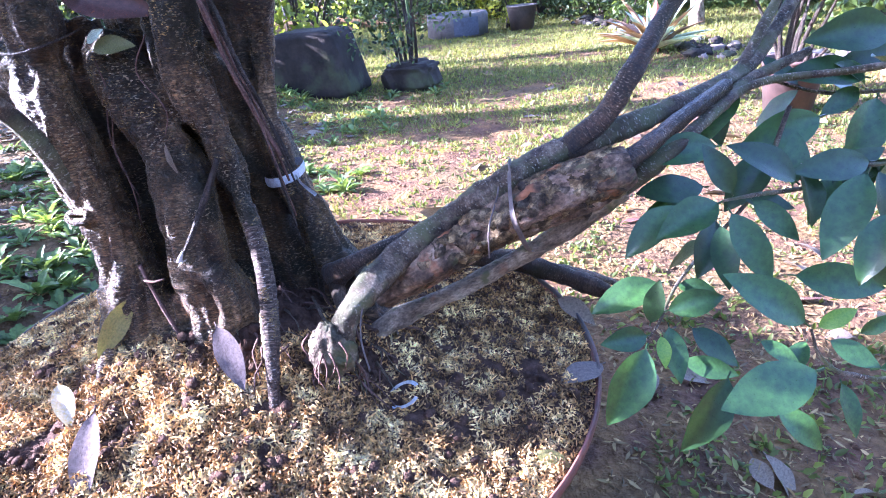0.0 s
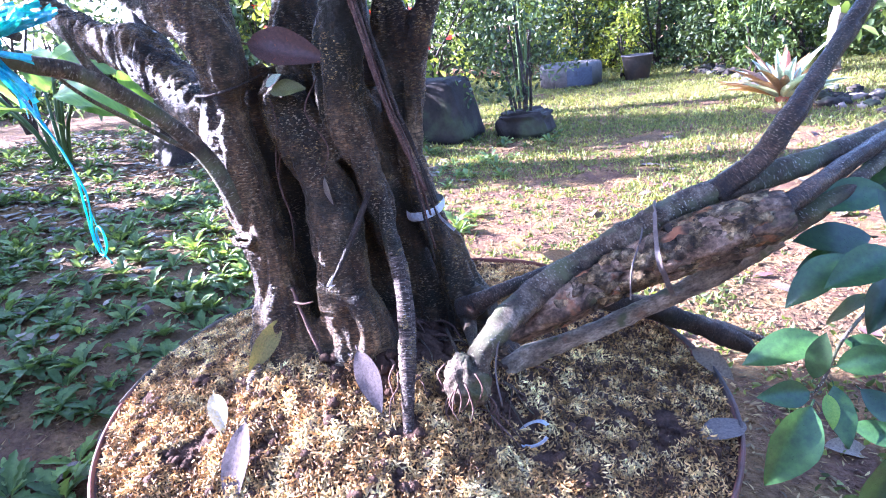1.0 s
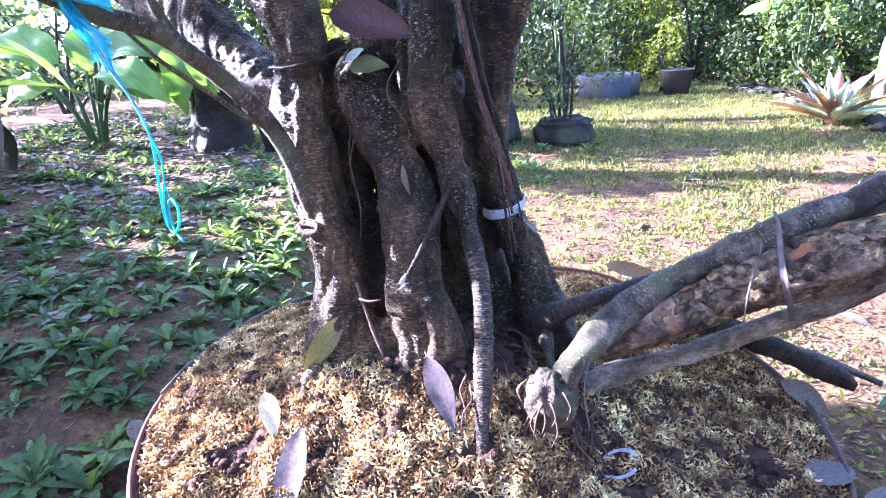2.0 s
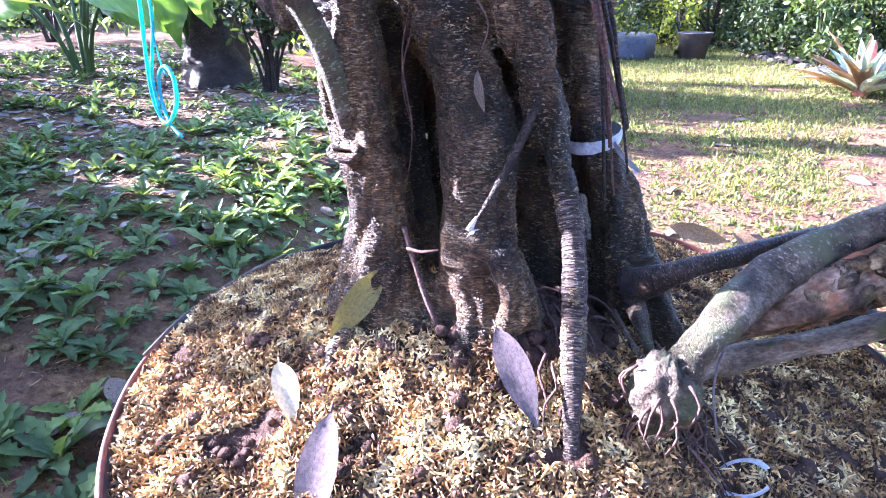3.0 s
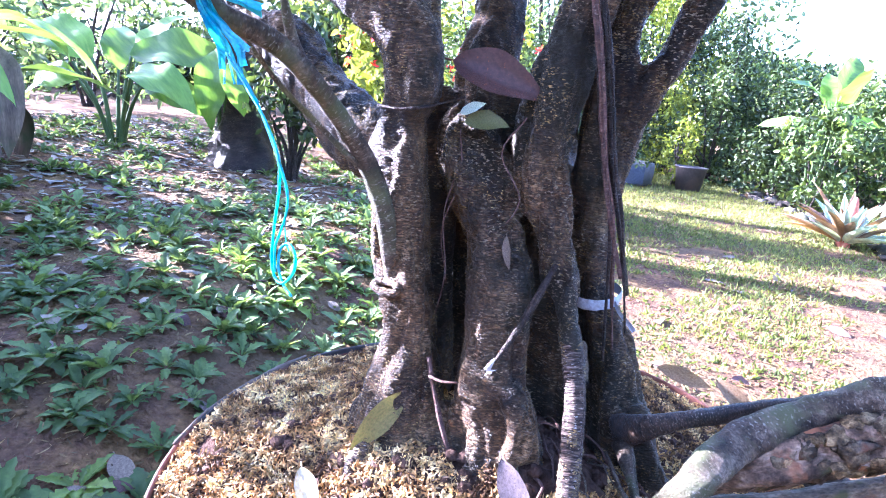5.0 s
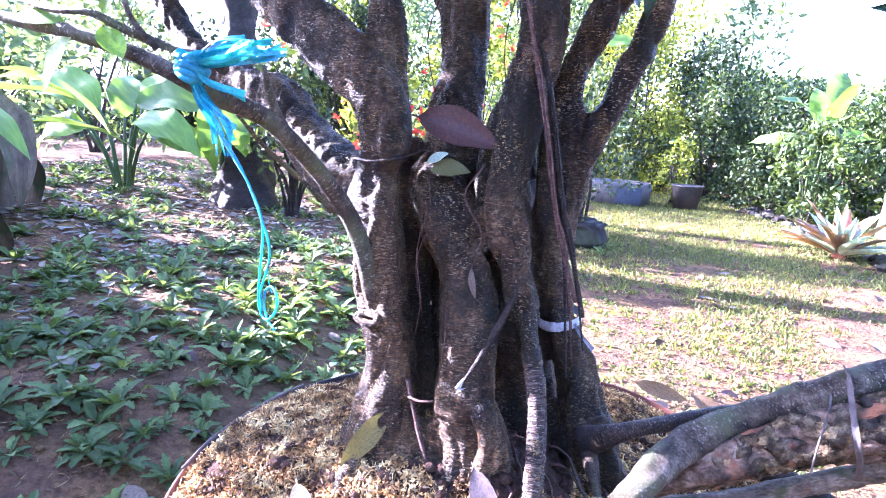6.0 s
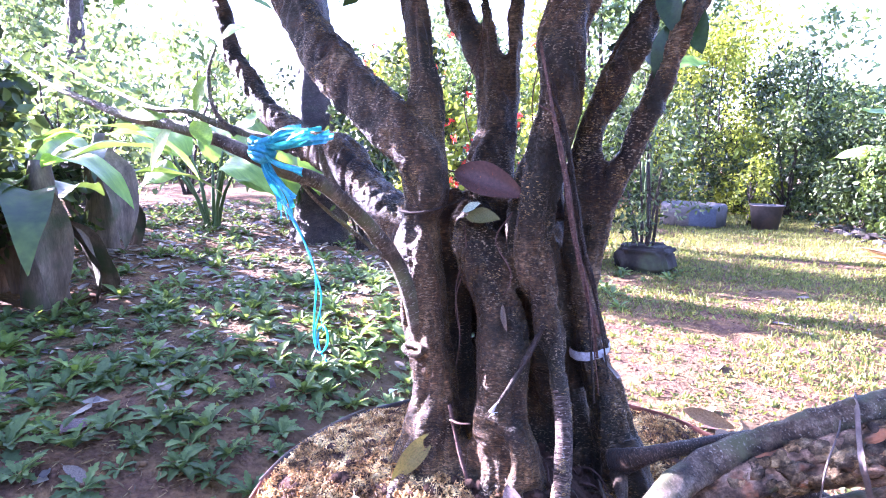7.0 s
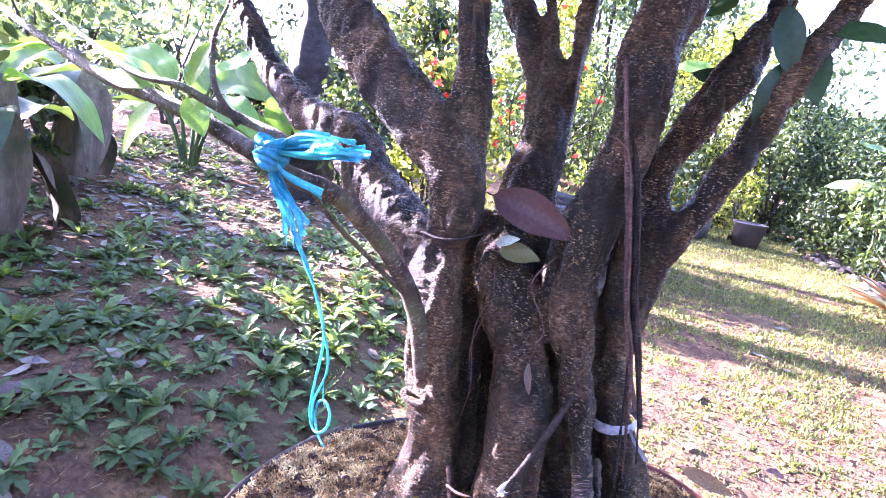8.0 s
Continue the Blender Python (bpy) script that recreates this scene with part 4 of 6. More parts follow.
SHOOTS = [
    ([(0.172, -0.185, 0.30, 0.020), (0.178, -0.180, 0.335, 0.0165), (0.190, -0.169, 0.362, 0.0158), (0.208, -0.139, 0.381, 0.0173), (0.226, -0.105, 0.393, 0.0179), (0.26, -0.078, 0.414, 0.0173), (0.294, -0.060, 0.435, 0.0163), (0.332, -0.052, 0.459, 0.0162), (0.367, -0.042, 0.479, 0.0168), (0.407, -0.026, 0.498, 0.016), (0.438, -0.010, 0.508, 0.015)], BRANCH),
    ([(0.115, -0.05, 0.345, 0.020), (0.145, -0.066, 0.366, 0.0130), (0.175, -0.060, 0.382, 0.0108), (0.21, -0.042, 0.392, 0.010), (0.245, -0.026, 0.405, 0.0093), (0.29, -0.02, 0.425, 0.009), (0.34, -0.02, 0.452, 0.008)], BARK),
    ([(0.175, -0.085, 0.272, 0.012), (0.20, -0.070, 0.284, 0.0135), (0.24, -0.064, 0.304, 0.0138), (0.288, -0.057, 0.327, 0.0125), (0.325, -0.045, 0.344, 0.0115), (0.363, -0.037, 0.365, 0.0118), (0.407, -0.032, 0.391, 0.0125), (0.455, -0.025, 0.424, 0.0145), (0.50, -0.02, 0.455, 0.014)], PEELED),
    ([(0.455, -0.025, 0.424, 0.014), (0.52, -0.015, 0.475, 0.014), (0.562, 0.0, 0.505, 0.0105), (0.608, 0.06, 0.528, 0.0095), (0.66, 0.13, 0.55, 0.008), (0.74, 0.2, 0.57, 0.006)], BRANCH),
    ([(0.430, -0.014, 0.506, 0.0145), (0.475, -0.01, 0.543, 0.0120), (0.504, 0.0, 0.588, 0.0118), (0.53, 0.03, 0.627, 0.0112), (0.556, 0.06, 0.667, 0.0105), (0.60, 0.11, 0.735, 0.009), (0.68, 0.19, 0.85, 0.006)], BARK),
    ([(0.43, -0.016, 0.506, 0.014), (0.52, 0.022, 0.529, 0.0133), (0.607, 0.10, 0.545, 0.0110), (0.659, 0.16, 0.562, 0.0104), (0.704, 0.22, 0.605, 0.0092), (0.749, 0.28, 0.659, 0.0085), (0.83, 0.36, 0.76, 0.007)], BRANCH),
    ([(0.645, 0.145, 0.553, 0.009), (0.685, 0.20, 0.615, 0.0066), (0.715, 0.24, 0.665, 0.0060), (0.77, 0.30, 0.75, 0.005)], BRANCH),
    ([(0.49, -0.05, 0.49, 0.013), (0.53, -0.02, 0.515, 0.0115), (0.575, 0.03, 0.535, 0.010), (0.62, 0.08, 0.553, 0.009)], BARK),
]
for rows, m in SHOOTS:
    part("branch", tube(rows, 30, 0.004, 0.24, 48, 0.07, 3, rows[0][0] * 31), m, tree)

# the leafy shoot at the east side: base and tip of its larger leaves
LEAVES = {
    "hub": [
        (0.590, -0.120, 0.480, 0.533, -0.164, 0.468),
        (0.558, -0.100, 0.469, 0.500, -0.150, 0.444),
        (0.605, -0.096, 0.475, 0.578, -0.100, 0.529),
        (0.591, -0.142, 0.482, 0.629, -0.181, 0.427),
        (0.592, -0.110, 0.454, 0.599, -0.154, 0.404),
        (0.597, -0.069, 0.441, 0.580, -0.117, 0.397),
        (0.677, -0.055, 0.473, 0.617, -0.067, 0.528),
        (0.635, -0.032, 0.450, 0.685, -0.059, 0.414),
        (0.608, 0.007, 0.499, 0.528, -0.033, 0.507),
        (0.602, 0.024, 0.442, 0.523, -0.015, 0.453),
        (0.582, 0.030, 0.419, 0.529, -0.006, 0.421),
        (0.629, -0.014, 0.443, 0.684, -0.025, 0.438),
    ],
    "upper": [
        (0.647, 0.130, 0.542, 0.597, 0.071, 0.495),
        (0.612, 0.162, 0.534, 0.627, 0.115, 0.474),
        (0.826, 0.215, 0.526, 0.727, 0.181, 0.558),
        (0.824, 0.230, 0.512, 0.772, 0.184, 0.492),
        (0.819, 0.163, 0.517, 0.786, 0.098, 0.447),
        (0.750, 0.125, 0.501, 0.655, 0.068, 0.481),
        (0.852, 0.228, 0.587, 0.748, 0.181, 0.593),
        (0.889, 0.285, 0.544, 0.804, 0.242, 0.548),
        (0.858, 0.203, 0.484, 0.818, 0.159, 0.461),
    ],
    "right": [
        (0.772, 0.016, 0.474, 0.690, -0.025, 0.482),
        (0.749, -0.031, 0.483, 0.701, -0.098, 0.418),
        (0.766, -0.065, 0.450, 0.726, -0.121, 0.403),
        (0.697, 0.016, 0.469, 0.716, -0.025, 0.419),
        (0.765, -0.008, 0.475, 0.780, -0.051, 0.425),
        (0.748, 0.044, 0.452, 0.714, -0.005, 0.416),
        (0.775, -0.081, 0.365, 0.747, -0.087, 0.415),
    ],
    "low": [
        (0.538, -0.162, 0.374, 0.591, -0.161, 0.395),
        (0.526, -0.154, 0.350, 0.531, -0.152, 0.400),
        (0.544, -0.094, 0.371, 0.472, -0.138, 0.366),
        (0.556, -0.093, 0.367, 0.599, -0.104, 0.367),
        (0.524, -0.176, 0.353, 0.483, -0.206, 0.361),
        (0.520, -0.206, 0.364, 0.490, -0.263, 0.308),
        (0.535, -0.173, 0.353, 0.540, -0.202, 0.337),
        (0.547, -0.130, 0.340, 0.561, -0.171, 0.296),
        (0.572, -0.109, 0.324, 0.621, -0.133, 0.294),
        (0.560, -0.145, 0.302, 0.617, -0.156, 0.295),
        (0.606, -0.174, 0.312, 0.571, -0.235, 0.250),
    ],
    "hang": [
        (0.675, -0.174, 0.369, 0.704, -0.177, 0.394),
        (0.666, -0.183, 0.377, 0.602, -0.195, 0.437),
        (0.686, -0.040, 0.356, 0.789, -0.041, 0.345),
        (0.669, -0.225, 0.360, 0.586, -0.274, 0.351),
        (0.637, -0.214, 0.306, 0.684, -0.238, 0.278),
        (0.715, -0.153, 0.296, 0.730, -0.190, 0.257),
        (0.648, -0.099, 0.303, 0.689, -0.118, 0.288),
        (0.738, -0.044, 0.272, 0.792, -0.062, 0.251),
        (0.710, -0.177, 0.367, 0.734, -0.183, 0.390),
        (0.710, -0.068, 0.286, 0.681, -0.108, 0.265),
    ],
}
TWIGS = {
    "hub": [(0.86, 0.14, 0.43, 0.0034), (0.714, 0.027, 0.440, 0.0028), (0.640, -0.045, 0.458, 0.0024), (0.594, -0.104, 0.474, 0.0014)],
    "upper": [(0.91, 0.261, 0.50, 0.0034), (0.773, 0.21, 0.510, 0.0028), (0.686, 0.205, 0.535, 0.0022), (0.612, 0.164, 0.538, 0.0013)],
    "right": [(0.86, 0.14, 0.46, 0.0034), (0.80, 0.05, 0.462, 0.0028), (0.741, 0.016, 0.470, 0.0022), (0.697, 0.016, 0.472, 0.0014)],
    "low": [(0.70, 0.10, 0.52, 0.0032), (0.665, 0.055, 0.43, 0.0028), (0.600, -0.015, 0.377, 0.0022), (0.557, -0.101, 0.372, 0.0019), (0.534, -0.16, 0.358, 0.0015), (0.518, -0.182, 0.345, 0.0009)],
    "hang": [(0.88, 0.04, 0.40, 0.0036), (0.783, -0.132, 0.308, 0.0032), (0.712, -0.177, 0.320, 0.0026), (0.680, -0.185, 0.345, 0.0020), (0.671, -0.176, 0.370, 0.0012)],
}
leaf_kinds = []
for k, (curl, fold) in enumerate(((0.35, 0.10), (0.65, 0.16), (0.2, 0.05), (0.5, 0.22))):
    me = bpy.data.meshes.new("leaf")
    bv, bf = blade(1.0, 0.41 + 0.03 * k, curl, fold, 10, 0.02, 0, k, 0.45, 0.08)
    me.from_pydata(bv.tolist(), [], bf)
    me.polygons.foreach_set("use_smooth", np.ones(len(me.polygons), dtype=bool))
    leaf_kinds.append(me)


def leaf_matrix(base, tip, face, tilt=0.0):
    """A unit leaf laid from base to tip, its upper side turned towards face."""
    a, b = Vector(base), Vector(tip)
    y = (b - a)
    s = y.length
    y.normalize()
    x = y.cross(Vector(face)).normalized()
    z = x.cross(y)
    m = Matrix((x, y, z)).transposed().to_4x4()
    return Matrix.Translation(a) @ m @ Matrix.Rotation(tilt, 4, "Y") @ Matrix.Scale(s, 4)


def put_leaf(parent, base, tip, face, tilt, kind, material, label=""):
    ob = new("leaf", leaf_meshes[(kind, material.name)])
    ob.parent = parent
    ob.matrix_basis = leaf_matrix(base, tip, face, tilt)
    if label:
        tagged(ob, label)
    return ob


leaf_meshes = {}
for m in (LEAF, LEAF_YOUNG, LEAF_GREY, LEAF_TAN, LEAF_BUFF, LEAF_MAUVE, LEAF_BROWN, LEAF_OLIVE, LEAF_PALE):
    for k, me in enumerate(leaf_kinds):
        c = me.copy()
        c.materials.append(m)
        leaf_meshes[(k, m.name)] = c
rnd = random.Random(11)
shoot = part("leafy_shoot", tube([(0.60, 0.05, 0.525, 0.0065), (0.66, 0.10, 0.55, 0.0055), (0.76, 0.10, 0.56, 0.0045), (0.86, 0.06, 0.58, 0.0035)], 12, 0.008, 0.1), BRANCH, tree, "leafy side shoot with large glossy leaves")
for key, rows in TWIGS.items():
    twig = part("twig", tube(rows, 8, 0.008, 0.12, 90), BRANCH, tree)
    for k, row in enumerate(LEAVES[key]):
        young = (key, k) in (("low", 6), ("hang", 0))
        put_leaf(twig, row[:3], row[3:], (0.05 + rnd.uniform(-0.25, 0.25), -0.62, 0.6), rnd.uniform(-0.3, 0.3), rnd.randrange(4), LEAF_YOUNG if young else LEAF, "young bright green leaf" if young else "")
    for _ in range(6 if key in ("upper", "right") else 2):
        i = rnd.randrange(1, 3)
        b = Vector(rows[i][:3]).lerp(Vector(rows[i - 1][:3]), rnd.random())
        d = Vector((rnd.uniform(-0.6, 1), rnd.uniform(-0.4, 0.8), rnd.uniform(-0.7, 0.6))).normalized() * rnd.uniform(0.06, 0.105)
        put_leaf(twig, b, b + d, (rnd.uniform(-0.4, 0.4), -0.4, 0.8), rnd.uniform(-0.5, 0.5), rnd.randrange(4), LEAF)
# foliage at the tops of the limbs; high tufts, unseen, added to cut light
for k, (x, y, z) in enumerate(((-0.56, -0.07, 1.22), (-0.24, -0.05, 1.25), (0.06, 0.03, 1.26), (0.16, 0.05, 1.25), (0.23, 0.02, 1.15), (-0.26, 0.08, 1.25), (-0.81, 0.12, 1.2), (-1.28, -0.12, 1.12), (0.68, 0.19, 0.85), (0.83, 0.36, 0.76))):
    rng = np.random.default_rng(40 + k)
    high = z > 1.1
    # the westernmost tufts are placed to keep sun off the upper boughs
    n = 1300 if x < -1.0 else 800 if x < -0.8 else 500 if x < -0.5 else 1500 if high else 170 if x < -0.5 else 60
    p = np.array([x, y, z + (0.3 if high else 0.05)]) + rng.normal(size=(n, 3)) * ((0.13, 0.22, 0.12) if x < -0.8 else (0.28, 0.28, 0.17) if high else (0.11, 0.11, 0.07))
    p[:, 2] = np.maximum(p[:, 2], 1.22 if x < -1.0 else 1.14 if high else z - 0.02)
    part("crown", cloud(p, rng.uniform(0.06, 0.10, n), rng, 0.42, 0.2), LEAF, tree, "tuft of glossy green leaves")
for base, tip in (((0.115, 0.0, 0.985), (0.135, -0.02, 0.915)), ((0.14, 0.01, 0.96), (0.165, 0.0, 0.89)), ((0.13, 0.0, 0.93), (0.12, -0.02, 0.86)), ((0.15, 0.0, 0.955), (0.225, 0.02, 0.965)), ((0.07, 0.0, 0.95), (0.10, 0.03, 0.885)), ((0.10, 0.03, 0.90), (0.03, 0.05, 0.915))):
    put_leaf(tree, base, tip, (0.2, -0.7, 0.5), rnd.uniform(-0.4, 0.4), rnd.randrange(4), LEAF)
for base, tip in (((-0.30, -0.42, 0.785), (-0.335, -0.44, 0.735)), ((-0.262, -0.40, 0.84), (-0.285, -0.41, 0.80)), ((-0.31, -0.42, 0.79), (-0.36, -0.44, 0.80)), ((-0.28, -0.41, 0.79), (-0.24, -0.42, 0.765)), ((-0.255, -0.39, 0.87), (-0.215, -0.40, 0.89))):
    put_leaf(tree, base, tip, (0.2, -0.6, 0.6), rnd.uniform(-0.4, 0.4), rnd.randrange(4), LEAF_YOUNG, "young bright green leaf")


# ---- small things on and round the tree ----
def lone_leaf(name, label, base, tip, material, kind=1, face=(0, -0.3, 1), tilt=0.0, group="", wide=1.0):
    ob = new(name, leaf_meshes[(kind, material.name)])
    ob.matrix_basis = leaf_matrix(base, tip, face, tilt) @ Matrix.Diagonal((wide, 1, 1, 1))
    return tagged(ob, label, "leaf", group)


def on_mound(x, y, lift=0.008):
    return (x, y, mound_z(x, y) + lift)


FALLEN = "fallen leaves on the husks"
lone_leaf("fallen_leaf", "olive-yellow drying leaf leaning against the trunk foot", (-0.092, -0.190, 0.386), (-0.124, -0.242, 0.324), LEAF_OLIVE, 2, (0.55, -0.83, 0.05), 0.1, FALLEN, 0.7)
lone_leaf("fallen_leaf", "mauve-grey dry leaf lying before the trunk", (0.020, -0.198, 0.354), (0.080, -0.256, 0.314), LEAF_MAUVE, 2, (0.70, -0.55, 0.2), 0.3, FALLEN, 0.68)
lone_leaf("fallen_leaf", "pale curled dry leaf standing in the husks", (-0.173, -0.268, 0.301), (-0.118, -0.315, 0.289), LEAF_BUFF, 0, (0.3, -0.55, 0.75), -0.35, FALLEN, 0.8)
lone_leaf("fallen_leaf", "pale grey curled leaf on sunlit husks", on_mound(-0.080, -0.305, 0.026), on_mound(-0.05, -0.395), LEAF_MAUVE, 0, (-0.3, -0.5, 0.8), -0.4, FALLEN, 0.75)
lone_leaf("fallen_leaf", "pale spotted dry leaf at the pot rim", on_mound(0.405, 0.145, 0.02), on_mound(0.465, 0.10, 0.02), LEAF_GREY, 1, (0, -0.3, 1), 0.2, FALLEN)
lone_leaf("fallen_leaf", "dull grey leaf lying by the pot rim", on_mound(0.485, 0.0), on_mound(0.43, -0.055), LEAF_GREY, 2, (0, -0.1, 1), 0.1, FALLEN, 1.2)
lone_leaf("fallen_leaf", "narrow olive leaf on the husks", on_mound(0.40, -0.19), on_mound(0.45, -0.205), LEAF_OLIVE, 1, (0, -0.2, 1), 0.1, FALLEN)
lone_leaf("fallen_leaf", "pale broad dry leaf behind the trunk", on_mound(0.10, 0.38, 0.012), on_mound(0.20, 0.40, 0.012), LEAF_TAN, 2, (0.3, -0.5, 0.8), 0.5, FALLEN, 0.6)
lone_leaf("fallen_leaf", "pale dry leaf at the far pot rim", on_mound(0.20, 0.43, 0.02), (0.30, 0.40, 0.195), LEAF_TAN, 1, (0, -0.3, 1), 0.3, FALLEN, 0.7)
lone_leaf("fallen_leaf", "tiny white dry leaf on the husks", on_mound(-0.375, 0.05, 0.015), on_mound(-0.385, 0.085, 0.02), LEAF_PALE, 1, (0, -0.5, 1), 0, FALLEN)
lone_leaf("brown_leaf", "large reddish-brown dead leaf wedged in the fork", (-0.128, -0.118, 0.732), (-0.020, -0.116, 0.712), LEAF_BROWN, 3, (0.1, -0.75, 0.6), 0.2, "leaves caught in the fork", 0.85)
lone_leaf("variegated_leaf", "pale green and white leaf caught in the fork", (-0.106, -0.119, 0.676), (-0.076, -0.125, 0.690), LEAF_PALE, 2, (0.1, -0.7, 0.6), 0.2, "leaves caught in the fork", 0.85)
lone_leaf("variegated_leaf", "green leaf caught in the fork", (-0.10, -0.122, 0.668), (-0.052, -0.118, 0.678), LEAF_OLIVE, 1, (0.0, -0.6, 0.6), 0.1, "leaves caught in the fork", 1.2)
lone_leaf("trunk_leaf", "small grey dry leaf stuck on the bark", (-0.026, -0.136, 0.562), (-0.018, -0.146, 0.528), LEAF_GREY, 0, (0.4, -1, 0.2), 0.6, "", 0.7)


def ribbon(pts, width, seed=0, twist=0.6, step=0.004):
    s = spline(pts, step)
    rng = random.Random(seed)
    v, f = [], []
    a0, ph = rng.uniform(0, 6), rng.uniform(0, 6)
    for i, p in enumerate(s):
        t = Vector(s[min(i + 1, len(s) - 1)][:3]) - Vector(s[max(i - 1, 0)][:3])
        t.normalize()
        side = t.cross(Vector((math.cos(a0 + twist * i * step * 40), math.sin(a0 + twist * i * step * 40), 0.3))).normalized()
        n = t.cross(side)
        for c in (-1, -0.35, 0.35, 1):
            q = Vector(p[:3]) + side * width / 2 * c + n * width * 0.16 * math.sin(c * 4 + ph + i * 0.25)
            v.append(tuple(q))
    for i in range(len(s) - 1):
        for k in range(3):
            f.append((i * 4 + k, i * 4 + k + 1, i * 4 + k + 5, i * 4 + k + 4))
    return np.array(v), f


def make_raffia():
    tie = thing("raffia_tie", "bright blue plastic raffia knotted round a thin branch, one string hanging", "twine")
    rng = random.Random(5)
    K = Vector((-0.188, -0.390, 0.758))
    knot = [tube([(K.x + (0.010 + 0.0015 * (k % 3)) * math.cos(a + k), K.y + 0.011 * math.sin(a + k), K.z - 0.010 + 0.0035 * k + 0.003 * math.sin(a * 2 + k), 0.0034) for a in np.linspace(0, 6.3, 9)], 8, 0.004, 0.3, 150, 0, 3, k) for k in range(6)]
    for loop in knot:
        part("loop", loop, RAFFIA, tie)
    for k in range(20):
        e = K + Vector((rng.uniform(0.06, 0.092), rng.uniform(-0.015, 0.02), rng.uniform(0.008, 0.024)))
        mid = K.lerp(e, 0.5) + Vector((0, rng.uniform(-0.008, 0.008), rng.uniform(-0.006, 0.010)))
        part("strip", ribbon([tuple(K), tuple(mid), tuple(e)], rng.uniform(0.003, 0.0065), k, 0.5), RAFFIA, tie)
    for k in range(2):
        part("strip", ribbon([tuple(K), (K.x + 0.03, K.y - 0.01, K.z - 0.014), (K.x + 0.062, K.y, K.z - 0.022 - 0.004 * k)], 0.006, 30 + k, 0.3), RAFFIA, tie)
    for k in range(12):
        x, z = -0.148 + rng.uniform(-0.014, 0.012), 0.690 + rng.uniform(-0.016, 0.02)
        part("strip", ribbon([tuple(K), (K.x + 0.008, K.y + rng.uniform(-0.006, 0.006), 0.735), (x - 0.008, K.y + rng.uniform(-0.006, 0.008), 0.712), (x, K.y, z)], rng.uniform(0.003, 0.0065), 60 + k, 0.5), RAFFIA, tie)
    lines = [[(-0.150, -0.395, 0.705), (-0.1156, -0.4056, 0.6794), (-0.0985, -0.4093, 0.6643), (-0.0830, -0.413, 0.6393), (-0.0800, -0.414, 0.6208), (-0.0835, -0.4136, 0.5936), (-0.0845, -0.4141, 0.5707), (-0.0800, -0.415, 0.5583),
              (-0.0710, -0.418, 0.5570), (-0.0600, -0.4207, 0.5670), (-0.0590, -0.4202, 0.5790), (-0.0680, -0.4168, 0.5845), (-0.0775, -0.414, 0.5780), (-0.0785, -0.4137, 0.5650), (-0.0710, -0.417, 0.5560), (-0.0610, -0.420, 0.5510)],
             [(-0.147, -0.395, 0.705), (-0.1100, -0.4056, 0.6750), (-0.0840, -0.4130, 0.6393), (-0.0720, -0.4158, 0.6191), (-0.0710, -0.4164, 0.6056), (-0.0760, -0.4155, 0.5922), (-0.0815, -0.4146, 0.5777), (-0.0800, -0.4150, 0.5620)],
             [(-0.0712, -0.4164, 0.6056), (-0.0725, -0.416, 0.5965), (-0.0700, -0.4168, 0.5850), (-0.0665, -0.4177, 0.5800)]]
    for line, r in zip(lines, (0.00105, 0.00095, 0.0004)):
        part("string", tube([(x - 0.003, y, z + 0.004 if z < 0.66 else z, r) for x, y, z in line], 6, 0.002, 0.25, 160), RAFFIA, tie)


make_raffia()


def make_tape():
    """Pale tape wound once round the back stem, its end sticking out."""
    t = thing("grey_tape", "pale grey weathered tape wound round a stem", "tape")
    c = Vector((0.0545, -0.021, 0.489))
    rows = [(c.x + 0.0270 * math.cos(a), c.y + 0.0270 * math.sin(a), c.z - 0.004 + 0.006 * math.sin(a) + 0.004 * math.cos(a)) for a in np.linspace(0, 6.3, 40)]
    v, f = [], []
    for i, p in enumerate(rows):
        for dz, dr in ((-0.006, 0.0005), (-0.002, 0.0015), (0.003, 0.0012), (0.006, 0.0)):
            d = Vector((p[0] - c.x, p[1] - c.y, 0)).normalized()
            v.append(tuple(Vector(p) + d * dr + Vector((0, 0, dz + 0.001 * noise.noise((i * 0.6, dz * 300, 0))))))
    for i in range(len(rows) - 1):
        for k in range(3):
            f.append((i * 4 + k, i * 4 + k + 1, i * 4 + k + 5, i * 4 + k + 4))
    part("band", (np.array(v), f), TAPE, t)
    part("loose_end", ribbon([(0.078, -0.035, 0.486), (0.086, -0.042, 0.478), (0.096, -0.044, 0.470), (0.107, -0.044, 0.460)], 0.006, 3, 0.1), TAPE, t)


make_tape()


